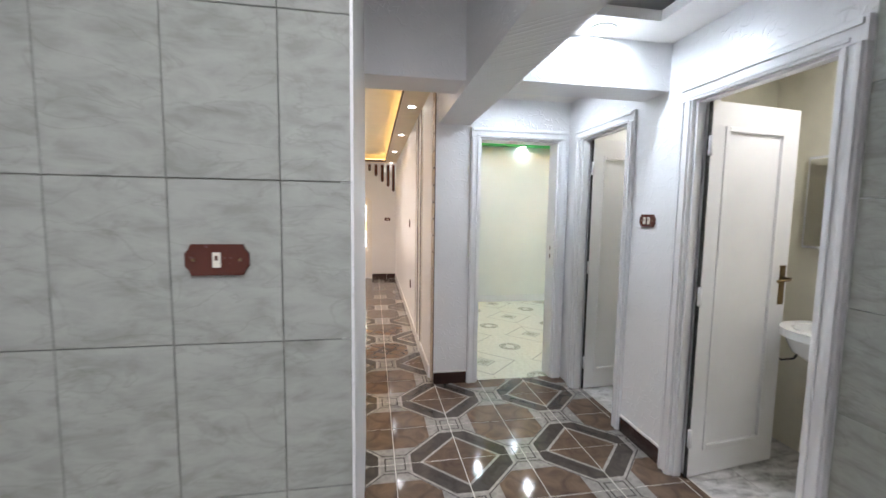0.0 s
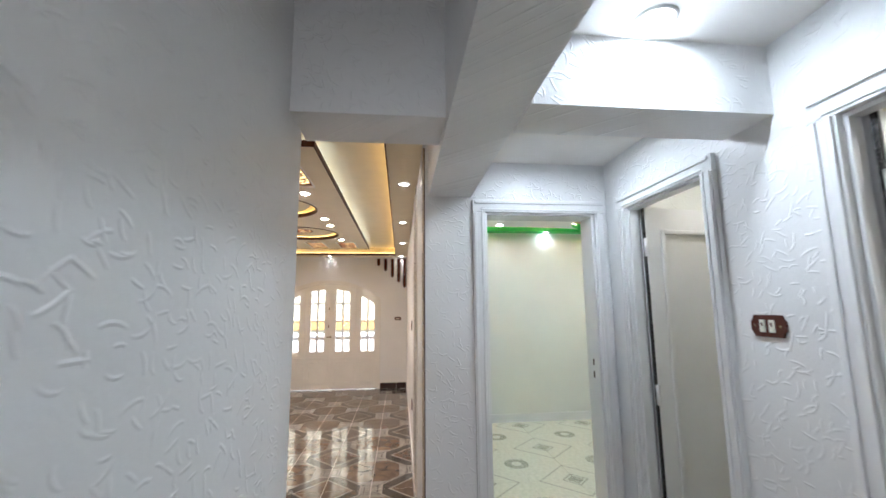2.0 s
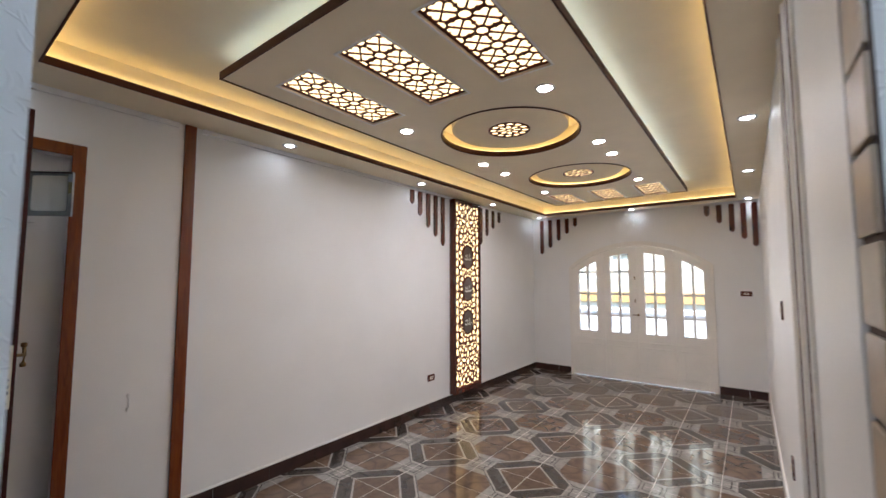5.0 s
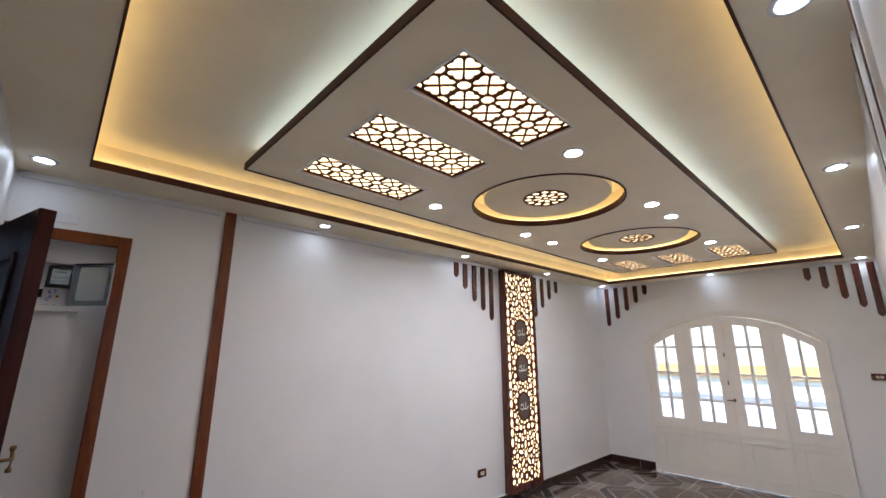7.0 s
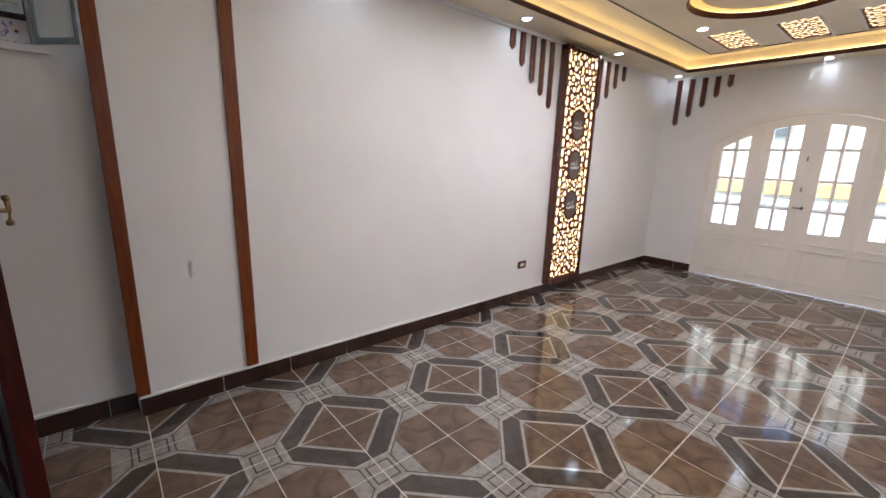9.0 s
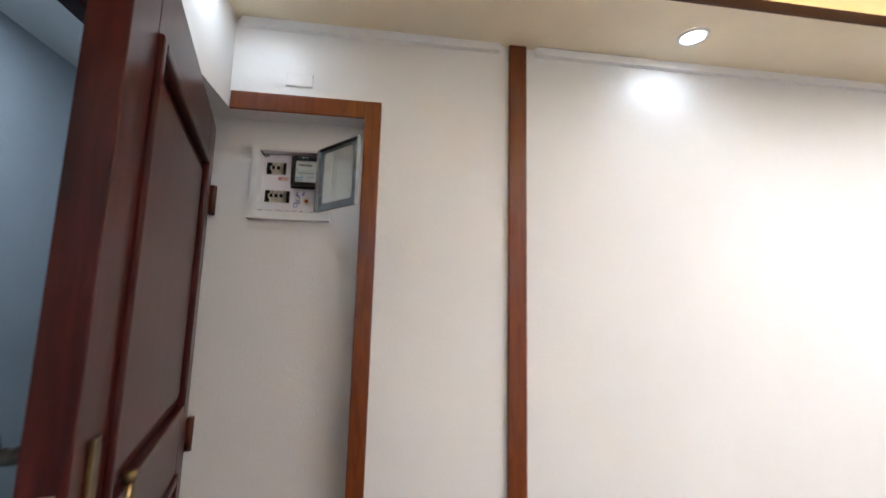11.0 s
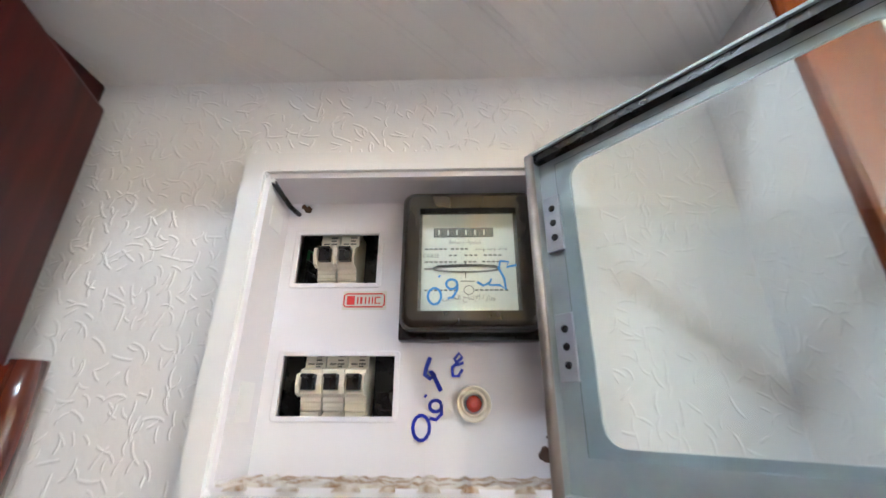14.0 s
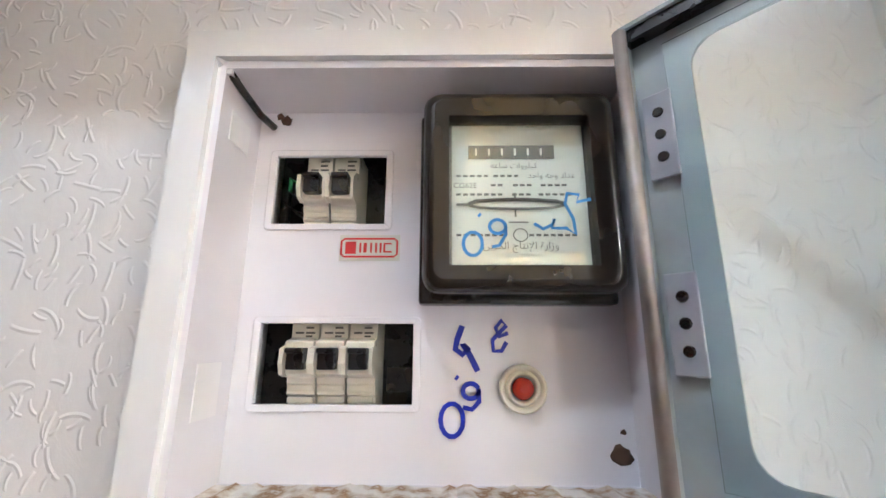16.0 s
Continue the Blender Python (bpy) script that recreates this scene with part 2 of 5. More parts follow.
TILE = 0.38
WHITE = plaster("white_plaster", (.80, .80, .80), .50, .34, 17.0, .66, -.35, 2.2, .085, .8)
WHITE_SALON = plaster("white_salon_plaster", (.80, .795, .79), .30, .40, 62.0, .7, -1.0, 2.4, .085, .8)
GREEN_WHITE = plaster("bedroom_plaster", (.77, .78, .74), .15, .4)
CEIL = plain("ceiling_paint", (.85, .83, .80), .55, var=.03, relief=.03)
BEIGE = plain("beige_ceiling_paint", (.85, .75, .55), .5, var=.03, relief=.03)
PAINT = plain("white_gloss_paint", (.80, .80, .80), .22, var=.04, scale=3, grain=40, relief=.05)
CREAM_PAINT = plain("cream_gloss_paint", (.80, .77, .72), .25, var=.04, scale=3, grain=40, relief=.05)
WOOD_RED = wood("red_brown_wood", (.108, .020, .003), (.190, .044, .005), .26, coat=.05)
WOOD_MAROON = wood("maroon_wood", (.035, .008, .005), (.12, .026, .012), .22)
WOOD_DARK = wood("dark_mahogany_wood", (.016, .0018, .0016), (.060, .0075, .006), .28, coat=.0, spec=.22)
TRIM_BROWN = plain("brown_trim_paint", (.065, .022, .012), .5, var=.2, spec=.2)
LATTICE_RED = plain("red_brown_lattice_board", (.085, .016, .008), .5, var=.2, spec=.2)
SKIRT = plain("dark_skirting_tile", (.035, .017, .014), .16, var=.25, scale=8)
GROUT = plain("light_grout", (.64, .60, .54), .8, var=.15)
CAULK = plain("white_caulk", (.75, .74, .72), .6, var=.08, relief=.4, dist=.004)
FLOOR_TILE = floor_glaze("patterned_floor_glaze")
CREAM_TILE = cream_glaze("cream_floor_glaze")
WALL_TILE = marble("grey_green_marble_tile", (.355, .368, .335), (.262, .272, .245), .13, 9)
BATH_TILE = plain("cream_bath_tile", (.72, .69, .56), .15, var=.06)
BATH_FLOOR = marble("white_marble_floor", (.72, .71, .69), (.34, .33, .32), .15, 9)
WALL_GROUT = plain("tile_joint_grey", (.24, .24, .22), .8, var=.3)
BROWN_PLASTIC = plain("dark_brown_plastic", (.085, .022, .014), .25, var=.12)
IVORY = plain("ivory_plastic", (.70, .66, .55), .3, var=.05)
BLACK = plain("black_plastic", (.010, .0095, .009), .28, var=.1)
BRASS = plain("aged_brass", (.21, .145, .07), .35, 1.0, var=.25, scale=30)
LOCK_METAL = plain("dull_brass_nickel", (.60, .53, .38), .42, 1.0, var=.2, scale=30)
CHROME = plain("chrome", (.75, .75, .75), .12, 1.0, var=.05)
STONE = plain("beige_cladding_stone", (.40, .31, .22), .35, var=.18, scale=9, grain=60, relief=.3, dist=.004)
JOINT_DARK = plain("dark_cladding_joint", (.055, .032, .022), .8, var=.3)
LAMP = glow("cool_lamp", (.95, .95, .93), LAMP_POWER)
LAMP_ISLAND = glow("island_lamp", (1.0, .88, .79), ISLAND_POWER)
LAMP_BED = glow("bed_lamp", (.86, .98, 1.0), 30.0)
SHEET = glow("warm_light_sheet", (1.0, .66, .28), GRILLE_POWER)
STRIP_WARM = glow("warm_led_strip", (1.0, .67, .24), COVE_WARM)
STRIP_BED = glow("bedroom_led_strip", (1.0, .84, .55), 2.4)
STRIP_COOL = glow("cool_led_strip", (.75, .92, 1.0), COVE_COOL)
PANE = glass("window_glass")
CLEAR = glass("lid_glass", (.93, .97, .95), .04)
BOX_WHITE = plain("meter_box_enamel", (.76, .74, .77), .24, var=.012, scale=7, grain=14, relief=.03)
BOX_GREY = plain("grey_lid_enamel", (.30, .34, .36), .35, var=.22, scale=18, relief=.1)
RUST, t, b = nodes_of("rusty_plaster", .9)
n = noise_tex(t, 75, 5)
c = ramp(t, n.outputs[0], [(.40, (.62, .59, .54)), (.52, (.45, .38, .30)), (.60, (.25, .14, .06)), (.68, (.55, .51, .46))])
t.links.new(c.outputs[0], b.inputs["Base Color"])
bump(t, b, n.outputs[0], .8, .004)
METER_CASE = plain("black_meter_case", (.018, .014, .011), .2, var=.2, scale=25)
METER_FACE = plain("meter_card", (.62, .62, .55), .4, var=.04)
INK_GREY = plain("grey_print", (.10, .10, .09), .5, var=.1)
BLUE_INK = plain("blue_marker", (.008, .02, .42), .35, var=.1)
BLUE_INK_PALE = plain("faded_blue_marker", (.05, .22, .55), .4, var=.2)
RED = plain("red_lamp_plastic", (.34, .022, .012), .15, var=.2)
RED_PRINT = plain("red_print", (.55, .03, .03), .4, var=.05)
# green light on the bedroom ceiling edges, painted as a base colour
GREEN_LIT_EDGE = plain("painted_green_light", (.04, .60, .15), .45, var=.1)
# warm cove glow on the upper bedroom ceiling, put into its colour
PEACH_GLOW = plain("painted_peach_glow", (.85, .55, .24), .6, var=.06)
PORCELAIN = plain("white_porcelain", (.80, .80, .78), .08, var=.02, relief=0)
LANDING = plain("pale_blue_landing_paint", (.46, .48, .50), .5, var=.08, scale=2)
LANDING_FLOOR = plain("green_grey_landing_floor", (.28, .36, .31), .35, var=.15)
MIRROR = plain("mirror_silver", (.9, .9, .9), .03, 1.0, var=.0, relief=0)
FACADE = plain("yellow_facade", (.80, .72, .52), .8, var=.1)
WIRE_GREEN = plain("green_wire", (.03, .16, .05), .4)


# ---- mesh helpers ----
def box(bm, x0, x1, y0, y1, z0, z1, bev=0.0, m=None, mi=0):
    r = bmesh.ops.create_cube(bm, size=1)
    vs = r["verts"]
    for v in vs:
        v.co = ((x0 + x1) / 2 + v.co.x * (x1 - x0), (y0 + y1) / 2 + v.co.y * (y1 - y0), (z0 + z1) / 2 + v.co.z * (z1 - z0))
    fs = {f for v in vs for f in v.link_faces}
    if bev:
        es = list({e for v in vs for e in v.link_edges})
        r2 = bmesh.ops.bevel(bm, geom=es, offset=bev, segments=2, affect='EDGES', profile=.6)
        vs = list({v for f in r2["faces"] for v in f.verts} | {v for v in vs if v.is_valid})
        fs = {f for v in vs for f in v.link_faces}
    for f in fs:
        f.material_index = mi
    if m is not None:
        for v in vs:
            v.co = m @ v.co
    return vs


def prism(bm, pts, axis, a, b, m=None):
    """A polygon in the plane across axis, pushed out from a to b."""
    def at(p, h):
        return {'x': (h, p[0], p[1]), 'y': (p[0], h, p[1]), 'z': (p[0], p[1], h)}[axis]
    lo = [bm.verts.new(at(p, a)) for p in pts]
    hi = [bm.verts.new(at(p, b)) for p in pts]
    n = len(pts)
    fs = [bm.faces.new(lo), bm.faces.new(hi)]
    for i in range(n):
        fs.append(bm.faces.new((lo[i], lo[(i + 1) % n], hi[(i + 1) % n], hi[i])))
    if m is not None:
        for v in lo + hi:
            v.co = m @ v.co
    bmesh.ops.recalc_face_normals(bm, faces=fs)
    return lo + hi


def lathe(bm, profile, m, n=24, caps=True):
    """Profile of (radius, height) turned round m's z axis."""
    rings = []
    for r, h in profile:
        rings.append([bm.verts.new(m @ Vector((r * math.cos(a), r * math.sin(a), h))) for a in (2 * math.pi * i / n for i in range(n))])
    fs = []
    for p, q in zip(rings, rings[1:]):
        for i in range(n):
            fs.append(bm.faces.new((p[i], p[(i + 1) % n], q[(i + 1) % n], q[i])))
    if caps:
        fs += [bm.faces.new(rings[0]), bm.faces.new(rings[-1])]
    bmesh.ops.recalc_face_normals(bm, faces=fs)
    for f in fs:
        f.smooth = len(f.verts) == 4


def tube(bm, pts, r, n=8):
    """A round bar along points."""
    pts = [Vector(p) for p in pts]
    rings = []
    for i, p in enumerate(pts):
        d = (pts[min(i + 1, len(pts) - 1)] - pts[max(i - 1, 0)]).normalized()
        q = d.to_track_quat('Z', 'Y').to_matrix()
        rings.append([bm.verts.new(p + q @ Vector((r * math.cos(a), r * math.sin(a), 0))) for a in (2 * math.pi * k / n for k in range(n))])
    fs = []
    for p, q in zip(rings, rings[1:]):
        for i in range(n):
            f = bm.faces.new((p[i], p[(i + 1) % n], q[(i + 1) % n], q[i]))
            f.smooth = True
            fs.append(f)
    fs += [bm.faces.new(rings[0]), bm.faces.new(rings[-1])]
    bmesh.ops.recalc_face_normals(bm, faces=fs)


def holed_plate(bm, outer, holes, axis, a, b):
    """A flat plate with holes, pushed out from a to b across axis."""
    def at(p, h):
        return {'x': (h, p[0], p[1]), 'y': (p[0], h, p[1]), 'z': (p[0], p[1], h)}[axis]
    edges = []
    for loop in [outer] + holes:
        vs = [bm.verts.new(at(p, a)) for p in loop]
        edges += [bm.edges.new((vs[i], vs[(i + 1) % len(vs)])) for i in range(len(vs))]
    r = bmesh.ops.triangle_fill(bm, use_beauty=True, use_dissolve=False, edges=edges)
    fs = [g for g in r["geom"] if isinstance(g, bmesh.types.BMFace)]
    e = bmesh.ops.extrude_face_region(bm, geom=fs)
    d = {'x': (b - a, 0, 0), 'y': (0, b - a, 0), 'z': (0, 0, b - a)}[axis]
    bmesh.ops.translate(bm, vec=d, verts=[g for g in e["geom"] if isinstance(g, bmesh.types.BMVert)])
    bmesh.ops.recalc_face_normals(bm, faces=bm.faces[:])


def ribbon(bm, pts, width, m, h=.0006):
    """A drawn stroke in m's xy plane."""
    pts = [Vector((p[0], p[1], 0)) for p in pts]
    left, right = [], []
    for i, p in enumerate(pts):
        d = (pts[min(i + 1, len(pts) - 1)] - pts[max(i - 1, 0)]).normalized()
        o = Vector((-d.y, d.x, 0)) * width / 2
        left.append(bm.verts.new(m @ (p + o + Vector((0, 0, h)))))
        right.append(bm.verts.new(m @ (p - o + Vector((0, 0, h)))))
    for i in range(len(pts) - 1):
        bm.faces.new((left[i], right[i], right[i + 1], left[i + 1]))


def mesh_of(name, bm, mats):
    me = bpy.data.meshes.new(name)
    bmesh.ops.recalc_face_normals(bm, faces=bm.faces[:])
    bm.to_mesh(me)
    bm.free()
    for m in (mats if isinstance(mats, (list, tuple)) else [mats]):
        me.materials.append(m)
    return me


def part(name, bm, material, parent, label=""):
    ob = new(name, mesh_of(name, bm, material))
    ob.parent = parent
    return tagged(ob, label)


def structure(name, bm, material, label="", category=""):
    return tagged(new(name, mesh_of(name, bm, material)), label, category, kind="structure")


def thing(name, label, category, m=None, group=""):
    ob = new(name)
    ob.empty_display_size = .05
    if m is not None:
        ob.matrix_basis = m
    return tagged(ob, label, category, group)


def piece(name, me, parent, m):
    ob = new(name, me)
    ob.parent = parent
    ob.matrix_basis = m
    return ob


def B(*boxes, bev=0.0):
    bm = bmesh.new()
    for b in boxes:
        box(bm, *b, bev=bev)
    return bm


def circle(cx, cy, r, n=24, ry=None, turn=0.0):
    ry = ry or r
    out = []
    for i in range(n):
        a = 2 * math.pi * i / n
        x, y = r * math.cos(a), ry * math.sin(a)
        out.append((cx + x * math.cos(turn) - y * math.sin(turn), cy + x * math.sin(turn) + y * math.cos(turn)))
    return out


def rect(x0, x1, y0, y1):
    return [(x0, y0), (x1, y0), (x1, y1), (x0, y1)]


# ---- structure ----
XW, XE, YN, YS = -2.402, .565, 8.82, 2.618      # living room
LX, XR, YB, YK = .045, 1.70, 3.373, 1.15      # corridor, bedroom wall, kitchen wall
ZT, ZS, ZU = 2.75, 2.42, 2.56                 # slab, dropped soffit, raised coffer
PE = .577                                     # corner of the clad pier
RX = -2.498                                   # back of the meter recess

structure("wall_west", B((-2.60, XW, 3.083, YN, 0, ZT), (-2.60, RX, 2.48, 2.703, 0, ZT), (-2.60, RX, 2.932, 3.083, 0, ZT), (-2.60, RX, 2.703, 2.932, 0, 1.756),
                         (-2.60, RX, 2.703, 2.932, 1.983, ZT), (-2.60, -2.588, 2.703, 2.932, 1.756, 1.983), (RX, XW, YS, 3.083, 2.095, ZT)), WHITE_SALON,
          "white trowelled plaster wall with a shallow recess", "wall")
structure("wall_south", B((-1.52, LX, 2.48, YS, 0, ZT), (RX, -1.52, 2.48, YS, 2.095, ZT)), WHITE_SALON, "white plaster wall round the entrance doorway", "wall")
structure("wall_corridor_west", B((-.105, LX, 1.29, 2.48, 0, ZT), (LX - .03, LX, YK - .004, 1.29, 0, ZT)), WHITE, "white trowelled plaster wall", "wall")
structure("header_beam", B((LX, .60, 2.44, 2.70, 2.15, ZT)), WHITE, "white plastered beam over the living room passage", "beam")
structure("wall_kitchen", B((-1.7, LX - .03, YK, 1.29, 0, ZT)), [WALL_GROUT], "tiled kitchen wall", "wall")
structure("wall_east", B((XE, .715, 3.50, YN, 0, ZT)), WHITE_SALON, "white plaster wall with vertical mouldings", "wall")
structure("wall_bedroom", B((PE, .936, YB, 3.50, 0, ZT), (.936, 1.612, YB, 3.50, 2.016, ZT), (1.612, 1.85, YB, 3.50, 0, ZT)), WHITE, "white trowelled plaster wall", "wall")
bm = bmesh.new()
prism(bm, [(-1.4, 0), (1.36, 0), (1.36, 2.03), (2.03, 2.03), (2.03, 0), (2.55, 0), (2.55, 2.03), (3.15, 2.03), (3.15, 0), (YB, 0), (YB, ZT), (-1.4, ZT)], 'x', XR, 1.85)
structure("wall_corridor_east", bm, WHITE, "white trowelled plaster wall with two doorways", "wall")

# north wall with the segmental arch
AX, AW, AZ0, AZ1 = -.865, .935, 1.60, 1.95
AR = (AW ** 2 + (AZ1 - AZ0) ** 2) / (2 * (AZ1 - AZ0))


def arch_z(x):
    return AZ1 - AR + math.sqrt(AR ** 2 - (x - AX) ** 2)


bm = B((-2.60, AX - AW, YN, YN + .2, 0, ZT), (AX + AW, .715, YN, YN + .2, 0, ZT))
xs = [AX - AW + 2 * AW * i / 28 for i in range(29)]
prism(bm, [(x, arch_z(x)) for x in xs] + [(AX + AW, ZT), (AX - AW, ZT)], 'y', YN, YN + .2)
structure("wall_north", bm, WHITE_SALON, "white plaster wall with an arched doorway", "wall")

# other rooms' walls
structure("wall_bedroom_far", B((.60, 4.3, 6.36, 6.5, 0, ZT)), GREEN_WHITE, "pale green-white painted bedroom wall", "wall")
structure("wall_bedroom_east", B((4.15, 4.3, 3.5, 6.36, 0, ZT)), GREEN_WHITE, "pale green-white painted bedroom wall", "wall")
structure("wall_bedroom_south", B((1.85, 4.3, 3.36, 3.5, 0, ZT)), GREEN_WHITE, "pale green-white painted bedroom wall", "wall")
structure("wall_bedroom_west", B((.716, .73, 3.5, 6.36, 0, ZT)), GREEN_WHITE, "pale bedroom wall", "wall")
structure("wall_bathroom_east", B((2.63, 2.75, .6, 3.36, 0, ZT)), BATH_TILE, "cream tiled bathroom wall", "wall")
structure("wall_bathroom_middle", B((1.85, 2.63, 2.42, 2.5, 0, ZT)), BATH_TILE, "cream tiled bathroom partition", "wall")
structure("wall_bathroom_south", B((1.85, 2.63, .6, .7, 0, ZT)), BATH_TILE, "cream tiled bathroom wall", "wall")
structure("wall_kitchen_back", B((-1.85, 1.85, -1.55, -1.4, 0, ZT), (-1.85, -1.7, -1.4, 1.29, 0, ZT)), WHITE, "plain white kitchen wall", "wall")
for side, b in (("west", (-3.9, -3.75, .9, 2.6, 0, ZT)), ("south", (-3.75, -1.0, 1.291, 1.33, 0, ZT)), ("east", (-1.0, -.9, 1.33, 2.479, 0, ZT)), ("north", (-3.75, -2.601, 2.48, 2.6, 0, ZT))):
    structure("wall_landing_" + side, B(b), LANDING, "pale blue-grey landing wall", "wall")
bm = B((-3.75, -3.735, 1.33, 2.48, 0, .085))
structure("baseboard_landing", bm, LANDING, "low painted landing skirting", "skirting")
bm = B((-3.75, -3.738, 1.33, 2.48, 2.14, 2.16))
structure("trim_landing", bm, LANDING, "thin painted landing rail", "trim")

# slabs
structure("floor", B((-2.60, 1.85, -1.5, 9.0, -.15, -.0014)), GROUT, "light grout bed under ceramic tiles", "floor")
structure("floor_bedroom", B((.73, 4.15, 3.5, 6.36, -.15, -.004)), GROUT, "bedroom floor bed", "floor")
structure("floor_bathroom", B((1.851, 2.63, .7, 3.36, -.15, -.004)), GROUT, "bathroom floor bed", "floor")
structure("floor_landing", B((-3.75, -2.601, 1.33, 2.48, -.15, -.01), (-2.601, -1.0, 1.33, 2.475, -.003, .004)), LANDING_FLOOR, "green-grey landing floor", "floor")
structure("ceiling_slab", B((-4.0, 4.4, -1.6, 9.0, ZT, ZT + .12)), CEIL, "plain white ceiling slab", "ceiling")

# corridor ceiling: long beam, cross beam and two raised bays
structure("corridor_beam", B((.60, .85, -1.4, YB, 2.11, ZT)), WHITE, "white plastered corridor beam", "beam")
structure("cross_beam", B((.85, XR, 2.22, 2.44, 2.10, ZT)), WHITE, "white plastered cross beam", "beam")
bm = bmesh.new()
holed_plate(bm, rect(.85, XR, -1.4, 2.22), [rect(1.02, 1.46, .1, 2.0)], 'z', 2.35, 2.40)
box(bm, .85, XR, -1.4, 2.22, 2.45, 2.47)
box(bm, .85, XR, 2.44, YB, 2.33, 2.36)
structure("ceiling_corridor", bm, CEIL, "white gypsum corridor ceiling with a stepped tray", "ceiling")
structure("ceiling_bathroom", B((1.85, 2.63, .7, 3.36, 2.35, 2.4)), CREAM_PAINT, "cream bathroom ceiling panels", "ceiling")

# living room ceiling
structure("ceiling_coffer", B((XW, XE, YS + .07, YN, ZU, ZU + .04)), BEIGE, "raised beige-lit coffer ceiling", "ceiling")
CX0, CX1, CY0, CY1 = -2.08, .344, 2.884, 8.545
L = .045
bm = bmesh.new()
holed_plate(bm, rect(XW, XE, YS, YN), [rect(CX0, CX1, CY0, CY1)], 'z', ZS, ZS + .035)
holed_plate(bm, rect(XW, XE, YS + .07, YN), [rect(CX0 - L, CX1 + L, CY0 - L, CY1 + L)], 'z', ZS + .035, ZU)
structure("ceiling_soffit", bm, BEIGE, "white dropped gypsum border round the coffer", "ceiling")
bm = bmesh.new()
holed_plate(bm, rect(CX0 - .002, CX1 + .002, CY0 - .002, CY1 + .002), [rect(CX0 + .006, CX1 - .006, CY0 + .006, CY1 - .006)], 'z', ZS - .006, ZS + .032)
structure("trim_coffer", bm, TRIM_BROWN, "thin brown edge trim of the coffer", "trim")
bm = bmesh.new()
holed_plate(bm, rect(CX0 - .036, CX1 + .036, CY0 - .036, CY1 + .036), [rect(CX0 - .024, CX1 + .024, CY0 - .024, CY1 + .024)], 'z', ZS + .0355, ZS + .042)
tagged(new("cove_light_strip", mesh_of("cove_light_strip", bm, STRIP_WARM)), "warm yellow light strip lying in the coffer edge", "light strip")

IX0, IX1, IY0, IY1, IZ = -1.64, -.094, 3.472, 7.886, 2.44
C1, C2, CR = (-.868, 5.06), (-.868, 6.50), .475
GR_W, GR_L = .265, .665
grille_at = [(-1.352, 4.02), (-.868, 4.01), (-.40, 4.0), (-1.352, 7.55), (-.868, 7.55), (-.40, 7.55)]
holes = [circle(*C1, CR, 48), circle(*C2, CR, 48)]
holes += [rect(x - GR_W / 2, x + GR_W / 2, y - GR_L / 2, y + GR_L / 2) for x, y in grille_at]
bm = bmesh.new()
holed_plate(bm, rect(IX0, IX1, IY0, IY1), holes, 'z', IZ, IZ + .034)
box(bm, IX0 + .10, IX1 - .10, IY0 + .10, C1[1] - CR - .06, IZ + .085, ZU - .001)
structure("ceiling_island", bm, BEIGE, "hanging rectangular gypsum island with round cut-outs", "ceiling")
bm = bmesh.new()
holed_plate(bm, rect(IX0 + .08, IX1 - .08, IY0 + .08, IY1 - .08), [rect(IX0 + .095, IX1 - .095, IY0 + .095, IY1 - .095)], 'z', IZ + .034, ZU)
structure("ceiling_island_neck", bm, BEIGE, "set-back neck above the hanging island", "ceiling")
bm = bmesh.new()
holed_plate(bm, rect(IX0 - .006, IX1 + .006, IY0 - .006, IY1 + .006), [rect(IX0 + .002, IX1 - .002, IY0 + .002, IY1 - .002)], 'z', IZ - .006, IZ + .034)
structure("trim_island", bm, TRIM_BROWN, "thin brown edge trim of the island", "trim")
bm = bmesh.new()
holed_plate(bm, rect(IX0 + .045, IX1 - .045, IY0 + .045, IY1 - .045), [rect(IX0 + .057, IX1 - .057, IY0 + .057, IY1 - .057)], 'z', IZ + .0345, IZ + .041)
tagged(new("cove_light_strip", mesh_of("cove_light_strip", bm, STRIP_COOL)), "cool white light strip lying on the island's top", "light strip")
for k, (cx, cy) in enumerate((C1, C2)):
    bm = bmesh.new()
    holed_plate(bm, circle(cx, cy, CR + .002, 48), [circle(cx, cy, CR - .007, 48)], 'z', IZ - .006, IZ + .034)
    structure("trim_ring_%d" % (k + 1), bm, TRIM_BROWN, "thin brown ring trim", "trim")
    bm = bmesh.new()
    holed_plate(bm, circle(cx, cy, CR + .045, 48), [circle(cx, cy, CR + .03, 48)], 'z', IZ + .0342, ZU - .002)
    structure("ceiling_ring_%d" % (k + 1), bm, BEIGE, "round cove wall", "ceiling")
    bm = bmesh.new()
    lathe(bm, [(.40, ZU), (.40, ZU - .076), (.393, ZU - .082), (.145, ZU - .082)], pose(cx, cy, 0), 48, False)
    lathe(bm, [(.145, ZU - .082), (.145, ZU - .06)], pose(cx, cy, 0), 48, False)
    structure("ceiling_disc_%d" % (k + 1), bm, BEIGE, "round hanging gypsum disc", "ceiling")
    bm = bmesh.new()
    holed_plate(bm, circle(cx, cy, CR + .022, 48), [circle(cx, cy, CR + .010, 48)], 'z', IZ + .0345, IZ + .041)
    tagged(new("cove_light_strip", mesh_of("cove_light_strip", bm, STRIP_WARM)), "warm light strip in a round ceiling cut-out", "light strip")

